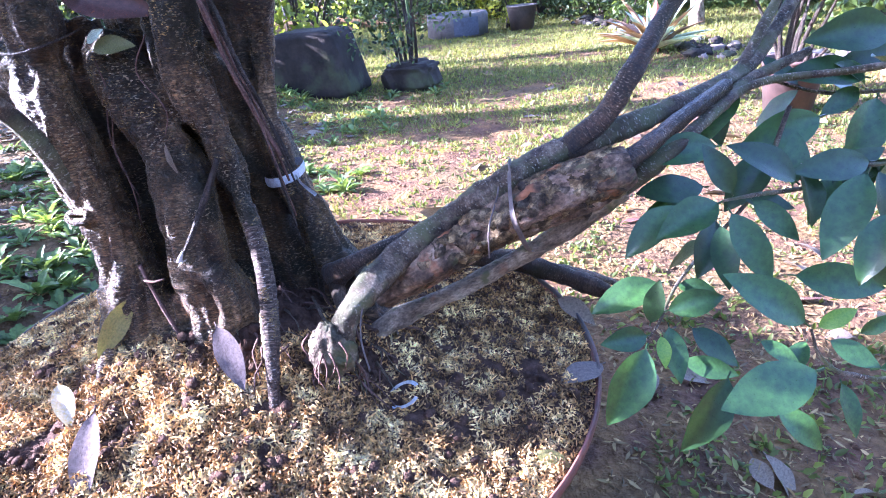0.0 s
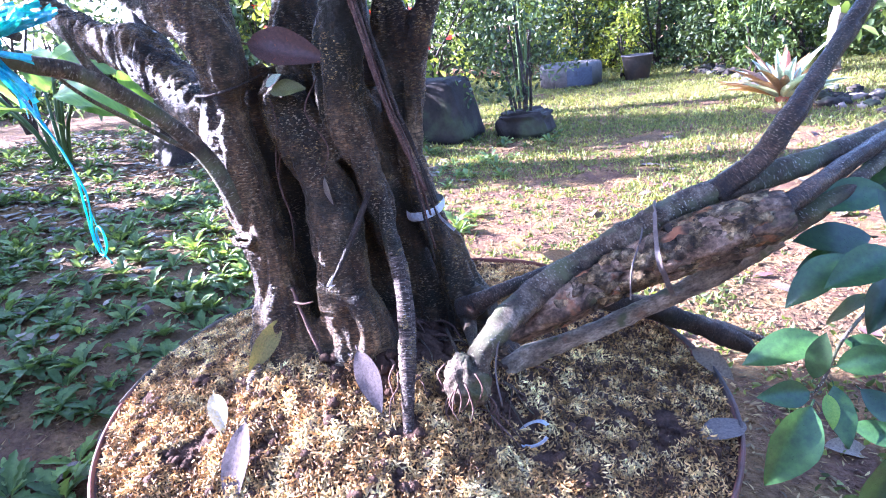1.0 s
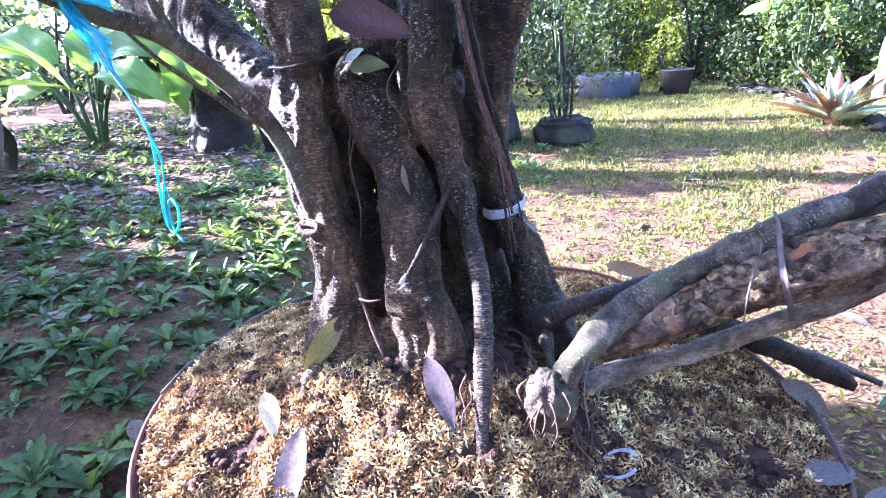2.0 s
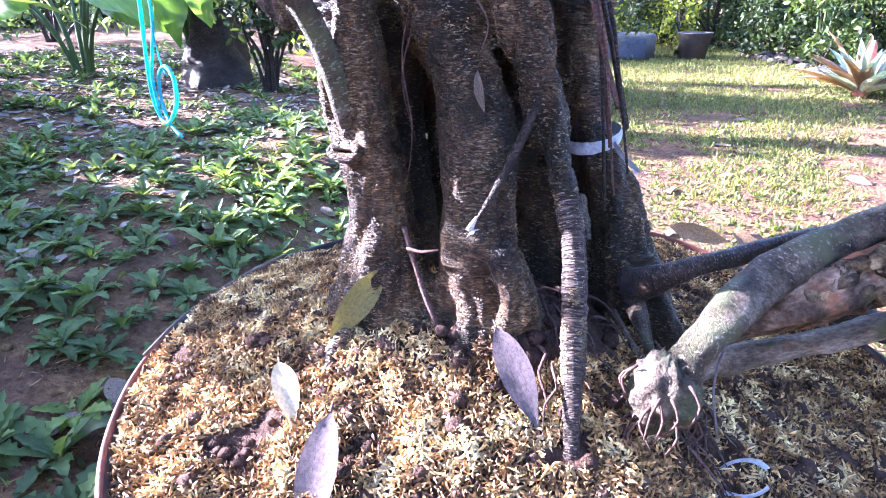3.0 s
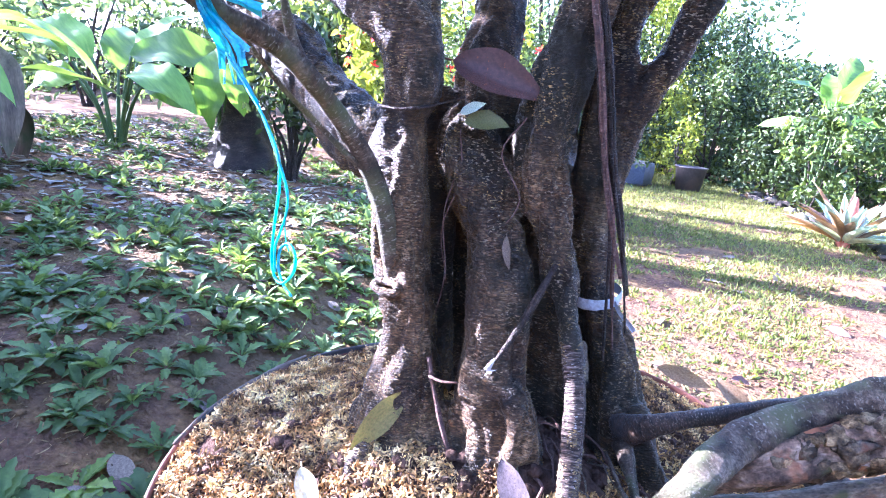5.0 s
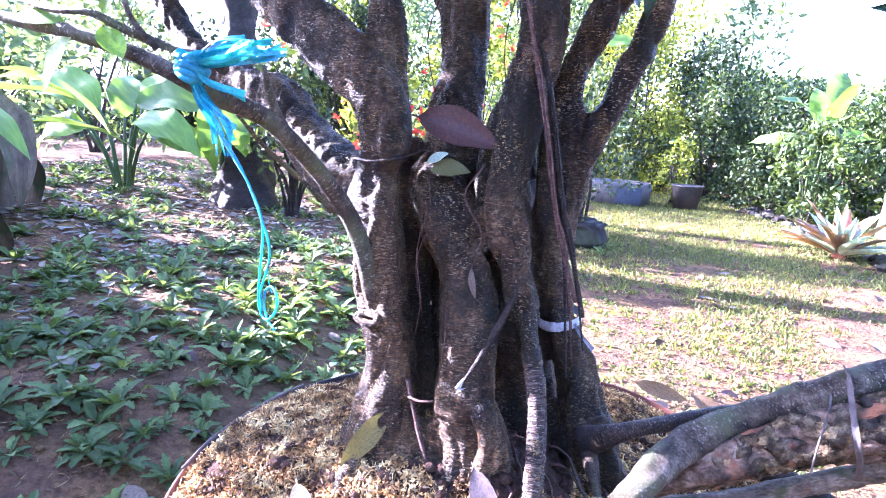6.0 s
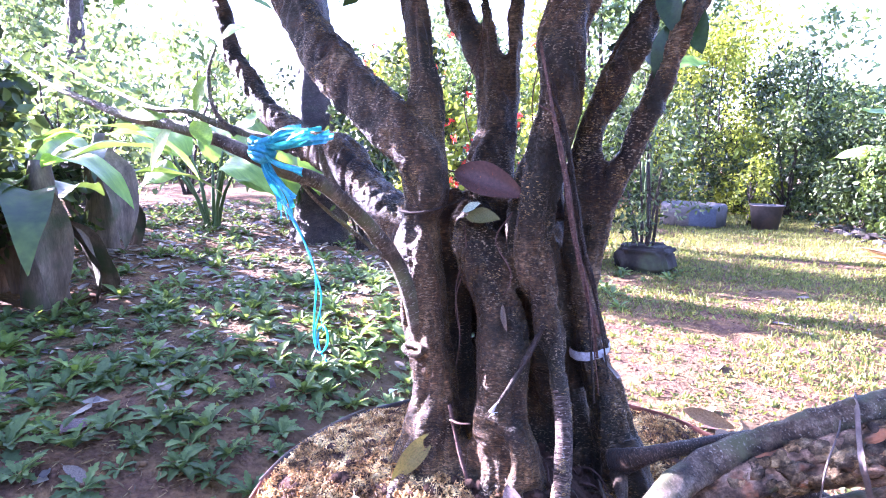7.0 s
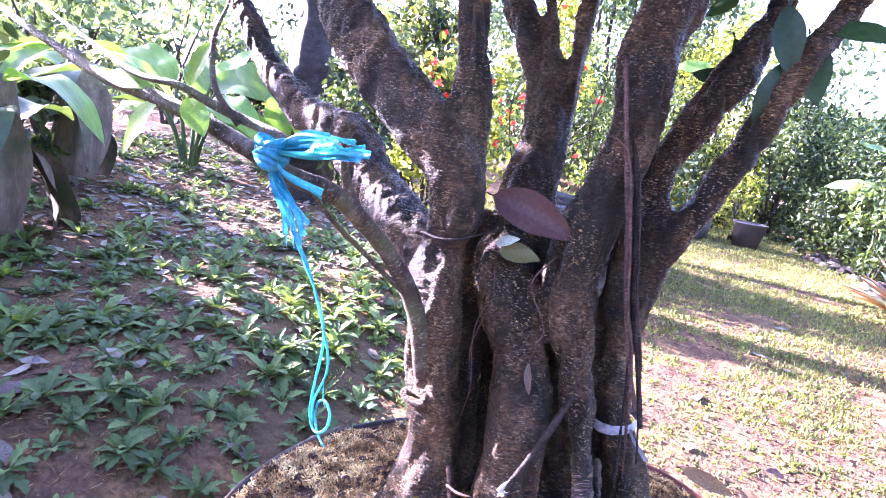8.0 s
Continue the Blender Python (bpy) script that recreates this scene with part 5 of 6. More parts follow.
def make_straps():
    s = thing("tie_strap", "dark strap and wire binding the shoots to the dead limb", "strap")
    part("strap", ribbon([(0.366, -0.030, 0.500), (0.368, -0.062, 0.492), (0.376, -0.099, 0.455), (0.384, -0.096, 0.428), (0.390, -0.080, 0.402), (0.392, -0.050, 0.385)], 0.006, 8, 0.05), WIRE, s)
    part("wire", tube([(0.352, -0.04, 0.49, 0.001), (0.355, -0.07, 0.47, 0.001), (0.348, -0.101, 0.44, 0.001), (0.346, -0.10, 0.40, 0.001)], 6, 0.004, 0.1), WIRE, s)
    part("wire", tube([(0.206, -0.13, 0.40, 0.0011), (0.206, -0.168, 0.375, 0.0011), (0.203, -0.185, 0.335, 0.0011), (0.212, -0.196, 0.295, 0.0011)], 6, 0.004, 0.1), WIRE, s)
    ring = thing("white_loop", "loose loop of whitish tape on the husks", "tape")
    rows = [(0.240 + 0.020 * math.cos(a), -0.172 + 0.012 * math.sin(a), mound_z(0.24, -0.17) + 0.013 + 0.012 * math.sin(a * 1.0 + 0.6)) for a in np.linspace(0.6, 5.9, 14)]
    part("band", ribbon(rows, 0.005, 2, 0.05), TAPE, ring)


make_straps()


def make_rootball():
    b = thing("root_ball", "cut stub with matted fibrous roots and earth", "root")
    c = Vector((0.168, -0.192, 0.318))
    g = lump(0.027, 0.025, 0.034, 3, 0.22, 52, 34, 2.6)
    part("stub", moved(g, Matrix.Translation(c)), STUB, b)
    rng = random.Random(8)
    for k in range(15):
        a, z = rng.uniform(2.4, 6.9), rng.uniform(-0.022, 0.028)
        d = Vector((math.cos(a), math.sin(a), 0))
        p = c + d * 0.024 + Vector((0, 0, z))
        rows = [tuple(p) + (0.0014,), tuple(p + d * 0.006 + Vector((rng.uniform(-.008, .008), 0, -0.014))) + (0.0011,), tuple(p + d * 0.006 + Vector((rng.uniform(-.012, .012), rng.uniform(-.006, .004), -0.034))) + (0.0006,)]
        part("rootlet", tube(rows, 5, 0.006, 0.2, 150), BARK_RED, b)


make_rootball()


def make_root_tangle():
    """Thin roots crossing the heaped earth between the stems and the laid shoots."""
    rng = random.Random(77)
    for k in range(34):
        x, y = rng.uniform(0.02, 0.20), rng.uniform(-0.19, -0.04)
        a, n = rng.uniform(-1.4, 0.5), rng.uniform(0.03, 0.08)
        rows = []
        for i in range(5):
            t = i / 4
            px, py = x + n * t * math.cos(a) + rng.uniform(-0.005, 0.005), y + n * t * math.sin(a) + rng.uniform(-0.005, 0.005)
            rows.append((px, py, mound_z(px, py) + 0.004 + 0.016 * math.sin(math.pi * t) * rng.uniform(0.4, 1.0), rng.uniform(0.0009, 0.0022) * (1 - 0.5 * t)))
        part("rootlet", tube(rows, 7, 0.006, 0.2, 120, 0, 3, k), BARK_RED if k % 3 else BRANCH, tree, "thin crossing surface root")


make_root_tangle()


def stick(name, label, rows, material, seg=8, group=""):
    g = tube(rows, seg, 0.005, 0.28, 70, 0.08 if rows[0][3] > 0.006 else 0.0, 3, rows[0][0] * 50)
    return tagged(link_mesh(name, g[0], g[1], material, uv=g[2]), label, "twig", group)


stick("fallen_branch", "dark mossy dead branch lying over the pot rim", [(0.24, 0.16, 0.270, 0.014), (0.32, 0.18, 0.254, 0.017), (0.38, 0.172, 0.243, 0.017), (0.43, 0.165, 0.230, 0.015), (0.475, 0.155, 0.217, 0.014), (0.50, 0.145, 0.208, 0.006)], BARK_DARK, 16)
stick("fallen_branch", "thin brown dead branch lying beside the pot", [(0.30, 0.20, 0.24, 0.007), (0.40, 0.215, 0.222, 0.008), (0.48, 0.205, 0.208, 0.007), (0.54, 0.20, 0.19, 0.004)], BARK, 12)
stick("fallen_twig", "thin reddish twig standing in the husks", [(-0.080, -0.178, 0.420, 0.0036), (-0.070, -0.184, 0.397, 0.0032), (-0.054, -0.192, 0.366, 0.0028), (-0.036, -0.200, 0.336, 0.0024), (-0.014, -0.208, 0.300, 0.0018)], BARK_RED)
stick("fallen_twig", "short reddish side twig by the trunk", [(-0.073, -0.186, 0.402, 0.0018), (-0.055, -0.192, 0.404, 0.0015), (-0.036, -0.194, 0.410, 0.001)], BARK_RED)
stick("fallen_twig", "dry twig leaning on the bark with a pale tip", [(0.026, -0.118, 0.535, 0.0034), (0.018, -0.145, 0.50, 0.0040), (0.008, -0.172, 0.465, 0.0034), (-0.001, -0.189, 0.442, 0.0022)], BARK_DARK)
stick("fallen_twig", "thin crooked twig over the roots", [(0.11, -0.115, 0.345, 0.002), (0.135, -0.14, 0.325, 0.0026), (0.155, -0.16, 0.322, 0.0024), (0.18, -0.165, 0.33, 0.0018)], BRANCH)
calyx = thing("dry_calyx", "pale whitish dry calyx on a twig end", "flower")
part("cup", tube([(-0.001, -0.190, 0.446, 0.0012), (-0.004, -0.193, 0.439, 0.0026), (-0.006, -0.195, 0.434, 0.0034)], 8, 0.002, 0.2, 160), WHITE, calyx)
for k in range(5):
    turn = Matrix.Translation((-0.0055, -0.1945, 0.436)) @ Matrix.Rotation(2.5, 4, "Y") @ Matrix.Rotation(k * 1.257, 4, "Z") @ Matrix.Rotation(0.9, 4, "X")
    part("petal", moved(blade(0.0095, 0.0045, 0.7, 0.3, 6, 0.05, 0.1, k, 0.4), turn), WHITE, calyx)
stick("bark_chip", "pale splinter of wood between the stems", [(-0.108, -0.155, 0.405, 0.002), (-0.095, -0.165, 0.398, 0.0026), (-0.085, -0.17, 0.39, 0.0012)], PEELED)
stick("bark_chip", "whitish curled rootlet end on the bark", [(-0.105, -0.14, 0.450, 0.0012), (-0.107, -0.147, 0.443, 0.0026), (-0.104, -0.148, 0.436, 0.0012)], WHITE)
stick("hose_end", "pale fibrous vine lying along the pot lip", [(POT_X + rim_r(a) * math.cos(a), POT_Y + rim_r(a) * math.sin(a), 0.263 + lift, r) for a, lift, r in ((3.62, 0.003, 0.0016), (3.45, 0.004, 0.002), (3.28, 0.005, 0.0026), (3.12, 0.008, 0.0036), (3.0, 0.012, 0.0015))], LEAF_GREY)


# ---- weeds and litter on the bank ----
def rosette(seed, n=18, length=0.06, material=WEED):
    rng = random.Random(seed)
    g = []
    for k in range(n):
        L = length * rng.uniform(0.55, 1.1)
        b = blade(L, L * rng.uniform(0.28, 0.38), rng.uniform(0.6, 1.2), 0.2, 8, 0.03, 0.12, seed * 50 + k, 0.6)
        g.append(moved(b, Matrix.Rotation(k * 2.4 + rng.uniform(-0.3, 0.3), 4, "Z") @ Matrix.Translation((0, 0.003, 0)) @ Matrix.Rotation(rng.uniform(0.25, 1.15), 4, "X")))
    j = join(*g)
    me = bpy.data.meshes.new("weed")
    me.from_pydata(j[0].tolist(), [], j[1])
    me.polygons.foreach_set("use_smooth", np.ones(len(me.polygons), dtype=bool))
    me.materials.append(material)
    return me


# where weeds get the sunlit colour first
SUN_SPOTS = [(-0.67, -0.215), (-1.25, 0.80), (-1.08, 0.80), (-1.20, 0.98), (-0.92, 0.78), (-0.92, 0.57), (-1.06, 0.64)]


def plant_weeds():
    rng = random.Random(21)
    kinds = [rosette(s, 15 + s % 6, 0.058) for s in range(6)]
    single = {}
    for m in (WEED, WEED_LIT):
        for k in range(5):
            b = blade(0.060, 0.0165 + 0.0018 * k, 0.5 + 0.16 * k, 0.25, 10, 0.05, 0.26, k, 0.62)
            me = bpy.data.meshes.new("leaf")
            me.from_pydata(b[0].tolist(), [], b[1])
            me.polygons.foreach_set("use_smooth", np.ones(len(me.polygons), dtype=bool))
            me.materials.append(m)
            single[(m.name, k)] = me
    done = []
    while len(done) < 250:
        x, y = SUN_SPOTS[len(done)] if len(done) < len(SUN_SPOTS) else (rng.uniform(-1.9, -0.45), rng.uniform(-0.75, 1.5))
        if len(done) >= len(SUN_SPOTS) and (math.hypot(x, y) < 0.57 or noise.noise((x * 1.5, y * 1.5, 2)) < -0.38) or any((x - a) ** 2 + (y - b) ** 2 < 0.0042 for a, b in done):
            continue
        done.append((x, y))
        # sunlit colour at the listed spots and mostly round the bright patch
        in_sun = len(done) <= len(SUN_SPOTS) or rng.random() < (0.6 if (x + 1.05) ** 2 + (y - 0.78) ** 2 < 0.10 else 0.06)
        weed = thing("weed", "low rosette weed coloured yellow-green as if in sun" if in_sun else "low green rosette weed growing in bare soil", "weed", "weeds on the bank")
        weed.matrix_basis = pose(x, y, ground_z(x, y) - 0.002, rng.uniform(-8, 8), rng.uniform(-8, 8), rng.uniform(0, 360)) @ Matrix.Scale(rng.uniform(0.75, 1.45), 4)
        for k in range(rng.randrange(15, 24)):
            ob = new("leaf", single[((WEED_LIT if in_sun else WEED).name, rng.randrange(5))])
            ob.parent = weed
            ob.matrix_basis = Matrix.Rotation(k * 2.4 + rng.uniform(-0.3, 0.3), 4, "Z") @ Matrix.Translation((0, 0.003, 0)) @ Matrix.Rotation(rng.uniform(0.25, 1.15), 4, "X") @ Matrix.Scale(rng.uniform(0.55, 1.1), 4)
    far_weeds = []
    me = kinds[1]
    base = (np.array([v.co[:] for v in me.vertices]), [tuple(p.vertices) for p in me.polygons])
    for _ in range(1350):
        x, y = rng.uniform(-4.4, -0.5), rng.uniform(-1.4, 3.4)
        edge = min((y + 1.4) / 0.9, (3.4 - y) / 0.8, (x + 4.4) / 0.8, (-0.4 - x) / 0.5)
        if math.hypot(x, y) > 0.6 and rng.random() < edge and (x < -1.7 or y > 1.4 or rng.random() < 0.45) and noise.noise((x * 1.5, y * 1.5, 2)) > -0.3:
            far_weeds.append(moved(base, pose(x, y, ground_z(x, y) - 0.002, rng.uniform(-8, 8), rng.uniform(-8, 8), rng.uniform(0, 360)) @ Matrix.Scale(rng.uniform(0.6, 1.5), 4)))
    j = join(*far_weeds)
    tagged(link_mesh("weed_carpet", j[0], j[1], WEED), "low green weeds spread over the shaded bank", "weed", kind="stuff")
    # small growth scattered on the lawn side
    r2 = np.random.default_rng(5)
    p = []
    for _ in range(10500):
        x, y = r2.uniform(-1.6, 3.0), r2.uniform(-0.8, 4.5)
        if math.hypot(x, y) > 0.56 and noise.noise((x * 2.2, y * 2.2, 5)) > -0.12 and x + 0.5 * y > -0.9:
            for _k in range(r2.integers(4, 10)):
                p.append((x + r2.normal() * 0.012, y + r2.normal() * 0.012, ground_z(x, y) + 0.002))
    for _ in range(1500):
        x, y = r2.uniform(-0.6, 1.8), r2.uniform(-0.8, 2.2)
        if math.hypot(x, y) > 0.58 and noise.noise((x * 3.1, y * 3.1, 15)) > 0.0:
            for _k in range(r2.integers(4, 9)):
                p.append((x + r2.normal() * 0.016, y + r2.normal() * 0.016, ground_z(x, y) + 0.003))
    p = np.array(p)
    v, f = cloud(p, r2.uniform(0.008, 0.025, len(p)), r2, 0.40, 0.45)
    tagged(link_mesh("low_weeds", v, f, LAWN_WEED), "small yellow-green weeds scattered over the lawn", "weed", kind="stuff")


plant_weeds()


def litter():
    rng = random.Random(31)
    spots = [(-0.64, -0.20), (-0.69, -0.14), (-0.60, -0.16), (-0.95, -0.32), (-0.86, -0.36), (-1.05, -0.28), (-0.98, 0.42), (-0.9, 0.35)]
    while len(spots) < 140:
        x, y = rng.uniform(-3.8, -0.7), rng.uniform(-0.6, 2.6)
        if math.hypot(x, y) > 0.62:
            spots.append((x, y))
    for k in range(90):
        spots.append((rng.uniform(0.0, 1.6), rng.uniform(-0.6, 3.0)))
    spots = [q for q in spots if math.hypot(*q) > 0.62]
    for x, y in spots:
        a, L = rng.uniform(0, 6.28), rng.uniform(0.05, 0.10)
        z = ground_z(x, y) + 0.012
        lone_leaf("dry_leaf", "grey-brown dry leaf on the ground", (x, y, z), (x + L * math.cos(a), y + L * math.sin(a), ground_z(x + L * math.cos(a), y + L * math.sin(a)) + 0.010),
                  LEAF_GREY if rng.random() < 0.75 else LEAF_BROWN, rng.randrange(4), (rng.uniform(-0.3, 0.3), rng.uniform(-0.3, 0.3), 1), rng.uniform(-0.5, 0.5), "dry leaves on the ground", rng.uniform(0.8, 1.2))
    # weathered leaves drifted up the bank
    r3 = np.random.default_rng(12)
    p = []
    while len(p) < 5200:
        x, y = r3.uniform(-4.4, -0.9), r3.uniform(-0.8, 2.5)
        if math.hypot(x, y) > 0.65 and r3.random() < smooth01((-x - 0.5 + 0.3 * y) / 2.6) * 0.9 + 0.05:
            p.append((x, y, ground_z(x, y) + 0.006))
    p = np.array(p)
    v, f = cloud(p, r3.uniform(0.03, 0.085, len(p)), r3, 0.42, 0.0, 0.5)
    z0 = np.repeat(p[:, 2], 6)
    v[:, 2] = z0 + np.clip((v[:, 2] - z0) * 0.3 + 0.004, 0.0, 0.02)
    tagged(link_mesh("leaf_litter", v, f, LITTER), "grey weathered leaf litter on the shaded bank", "litter", kind="stuff")
    # broken bits beside the pot
    p = []
    while len(p) < 9000:
        x, y = r3.uniform(0.35, 1.7), r3.uniform(-0.9, 1.0)
        if not in_pot(x, y, 1.03):
            p.append((x, y, ground_z(x, y) + 0.003))
    p = np.array(p)
    v, f = cloud(p, r3.uniform(0.006, 0.028, len(p)), r3, 0.25, 0.0, 0.3)
    z0 = np.repeat(p[:, 2], 6)
    v[:, 2] = z0 + np.clip((v[:, 2] - z0) * 0.3, 0.0, 0.012)
    tagged(link_mesh("husk_litter", v, f, THATCH), "spilt husks and leaf bits on soil beside the pot", "litter", kind="stuff")
    # small stones and clods
    g = []
    base = [lump(1, 1, 0.7, s, 0.4, 8, 6, 2) for s in range(4)]
    for _ in range(2600):
        x, y, s = rng.uniform(-2.2, 2.4), rng.uniform(-0.8, 3.2), rng.uniform(0.002, 0.009)
        if math.hypot(x, y) > 0.55:
            g.append(moved(rng.choice(base), Matrix.Translation((x, y, ground_z(x, y) + s * 0.2)) @ Matrix.Scale(s, 4)))
    j = join(*g)
    tagged(link_mesh("clods", j[0], j[1], SOIL), "small clods of reddish earth on the ground", "soil", kind="stuff")


litter()


# ---- garden beyond ----
def shrub(name, label, x, y, h, w, n, leaf, material, seed, stems=4, clumps=28, bottom=0.1, category="shrub", bark=BARK_DARK, group="", depth=None, aspect=0.45, stem_r=0.02):
    rng = np.random.default_rng(seed)
    z0 = ground_z(x, y)
    ob = thing(name, label, category, group, (x, y, z0))
    c = []
    for _ in range(clumps):
        a, r, t = rng.uniform(0, 2 * np.pi), np.sqrt(rng.uniform(0.05, 1)), rng.uniform(bottom, 1)
        k = math.sin(math.pi * min(1, 0.25 + 0.72 * (t - bottom) / (1 - bottom))) ** 0.6
        c.append((w / 2 * r * k * math.cos(a), (depth or w) / 2 * r * k * math.sin(a), h * t))
    c = np.array(c)
    for k in range(stems):
        e = c[rng.integers(len(c))]
        b = rng.normal(size=2) * 0.03 * w
        rows = [(b[0], b[1], -0.03, stem_r), (b[0] + e[0] * 0.25, b[1] + e[1] * 0.25, e[2] * 0.4, stem_r * 0.7), (e[0] * 0.7, e[1] * 0.7, e[2] * 0.75, stem_r * 0.45), (e[0], e[1], e[2], stem_r * 0.2)]
        part("stem", tube(rows, 8, 0.05, 0.15, 20, 0, 3, k), bark, ob)
    pick = rng.integers(0, len(c), n)
    spread = np.array([w, depth or w, h]) * 0.06
    p = c[pick] + rng.normal(size=(n, 3)) * spread
    p[:, 2] = np.maximum(p[:, 2], 0.02)
    part("crown", cloud(p, rng.uniform(0.6, 1.25, n) * leaf, rng, aspect, 0.0), material, ob)
    return ob


def planters():
    p = thing("stone_planter", "low round grey stone planter with a faded blue patch", "planter", at=(-1.08, 6.2, ground_z(-1.08, 6.2)))
    part("wall", lathe([(0.30, 0.0), (0.34, 0.02), (0.345, 0.22), (0.33, 0.25), (0.29, 0.25), (0.28, 0.20), (0.0, 0.19)], 40, 0.03), STONE, p)
    v, f = lathe([(0.349, 0.03), (0.352, 0.04), (0.353, 0.20), (0.349, 0.215)], 60, 0.03)
    ang = np.arctan2(v[:, 1], v[:, 0])
    keep = [q for q in f if all(-1.55 < ang[i] < -0.55 for i in q)]
    used = sorted({i for q in keep for i in q})
    at = {i: k for k, i in enumerate(used)}
    part("painted_patch", (v[used], [tuple(at[i] for i in q) for q in keep]), BLUEPAINT, p, "faded blue painted patch")
    b = thing("bucket_planter", "grey plastic bucket used as a planter", "bucket", at=(-0.37, 6.35, ground_z(-0.37, 6.35)))
    part("body", lathe([(0.0, 0.0), (0.125, 0.0), (0.165, 0.25), (0.175, 0.255), (0.175, 0.265), (0.158, 0.262), (0.14, 0.20), (0.0, 0.19)], 36, 0.02), BUCKET, b)
    d = thing("dark_planter", "dark brown plastic pot holding a shrub", "pot", at=(1.29, 2.2, ground_z(1.29, 2.2)))
    part("body", lathe([(0.0, 0.0), (0.095, 0.0), (0.125, 0.22), (0.132, 0.225), (0.132, 0.24), (0.118, 0.236), (0.11, 0.18), (0.0, 0.175)], 36, 0.02), surface("brown_plastic", [(0.3, (0.05, 0.03, 0.03)), (0.7, (0.12, 0.075, 0.065))], 8, (1, 1, 1), 0.6, 0.3, 40), d)
    # blocky dark stones
    k = thing("stone_block", "large dark mossy stone block standing on the lawn", "stone", at=(-1.42, 3.15, ground_z(-1.42, 3.15)))
    g = lump(0.33, 0.22, 0.22, 5, 0.20, 44, 30, 2.2, 0.1)
    v = np.array(g[0])
    s = np.sign(v) * (np.abs(v / (0.33, 0.22, 0.22)) ** 0.22) * (0.33, 0.22, 0.22)
    s[:, 0] *= 1 - 0.7 * (s[:, 2] + 0.2)
    part("body", (s + (0, 0, 0.19), g[1]), STONE_DARK, k)
    rng = random.Random(4)
    for q in range(7):
        part("chip", moved(lump(0.03, 0.025, 0.018, q, 0.4, 9, 6), Matrix.Translation((rng.uniform(-0.15, 0.15), rng.uniform(-0.1, 0.1), 0.392))), STONE if q % 2 else TAPE, k, "pale chip of stone")
    m = thing("root_block", "dark mossy block of matted roots on the lawn", "stone", at=(-0.75, 3.2, ground_z(-0.75, 3.2)))
    g = lump(0.17, 0.15, 0.095, 11, 0.42, 44, 30, 3.2, 0.15)
    v = np.array(g[0])
    s = np.sign(v) * (np.abs(v / (0.17, 0.15, 0.095)) ** 0.45) * (0.17, 0.15, 0.095)
    part("body", (s + (0, 0, 0.08), g[1]), STONE_DARK, m)


planters()
shrub("small_tree", "slender multi-stemmed shrub growing from a root block", -0.78, 3.22, 1.15, 0.85, 1500, 0.045, FOL_DARK, 3, 7, 40, 0.28, stem_r=0.014)
shrub("potted_shrub", "branching shrub in a dark pot", 1.29, 2.2, 0.95, 0.75, 420, 0.07, FOL_MID, 4, 9, 24, 0.35, stem_r=0.013)
shrub("yellow_shrub", "yellow-green shrub behind the bucket", -0.55, 6.6, 0.75, 0.5, 500, 0.06, FOL_YEL, 6, 5, 16, 0.1)
HEDGE = "shrubs along the garden edge"
for k, (x, y, h, w, n, leaf, m, lab) in enumerate((
        (-3.3, 7.4, 1.9, 2.2, 4600, 0.075, FOL_MID, "leafy green shrub in the garden hedge"),
        (-2.0, 7.8, 2.3, 2.0, 4600, 0.07, FOL_DARK, "dark green shrub in the garden hedge"),
        (-1.3, 8.0, 2.5, 1.6, 4600, 0.07, FOL_YEL, "yellowish leafy shrub in the garden hedge"),
        (-0.95, 8.4, 3.0, 1.25, 3400, 0.07, FOL_YEL, "tall yellowish shrub in the garden hedge"),
        (-0.3, 8.2, 2.05, 1.7, 5200, 0.07, FOL_DARK, "dark green shrub in the garden hedge"),
        (0.6, 7.7, 1.5, 1.5, 4200, 0.065, FOL_DARK, "dark dense shrub in the garden hedge"),
        (1.3, 7.3, 1.4, 1.7, 4600, 0.075, FOL_MID, "bright leafy shrub in the garden hedge"),
        (2.4, 7.0, 1.5, 1.9, 4600, 0.085, FOL_MID, "bright leafy shrub in the garden hedge"),
        (3.6, 6.2, 1.6, 2.0, 4200, 0.09, FOL_MID, "tall leafy shrub in the garden hedge"),
        (4.6, 4.8, 2.3, 2.0, 3600, 0.09, FOL_DARK, "tall dark shrub in the garden hedge"),
        (5.2, 3.0, 2.2, 2.2, 3200, 0.09, FOL_MID, "leafy shrub in the garden hedge"),
        (2.5, 4.6, 1.1, 1.2, 2400, 0.08, FOL_MID, "low leafy shrub near the bromeliad"),
        (0.45, 7.1, 0.8, 0.9, 1600, 0.07, FOL_DARK, "low dark shrub by the bucket"),
        (-4.6, 6.6, 1.6, 2.2, 4200, 0.08, FOL_MID, "leafy green shrub in the garden hedge"),
        (-5.6, 5.2, 1.7, 2.0, 2200, 0.08, FOL_DARK, "dark green shrub on the bank"),
        (-6.6, 4.0, 1.6, 2.0, 1700, 0.08, FOL_MID, "leafy shrub on the bank"),
        (-7.0, 2.2, 1.5, 2.2, 2000, 0.08, FOL_DARK, "dark shrub on the bank"),
        (-6.6, 0.2, 1.6, 2.2, 3000, 0.08, FOL_MID, "leafy shrub on the bank"))):
    shrub("shrub", lab, x, y, h, w, n, leaf, m, 60 + k, 5, 46, 0.02, group=HEDGE)
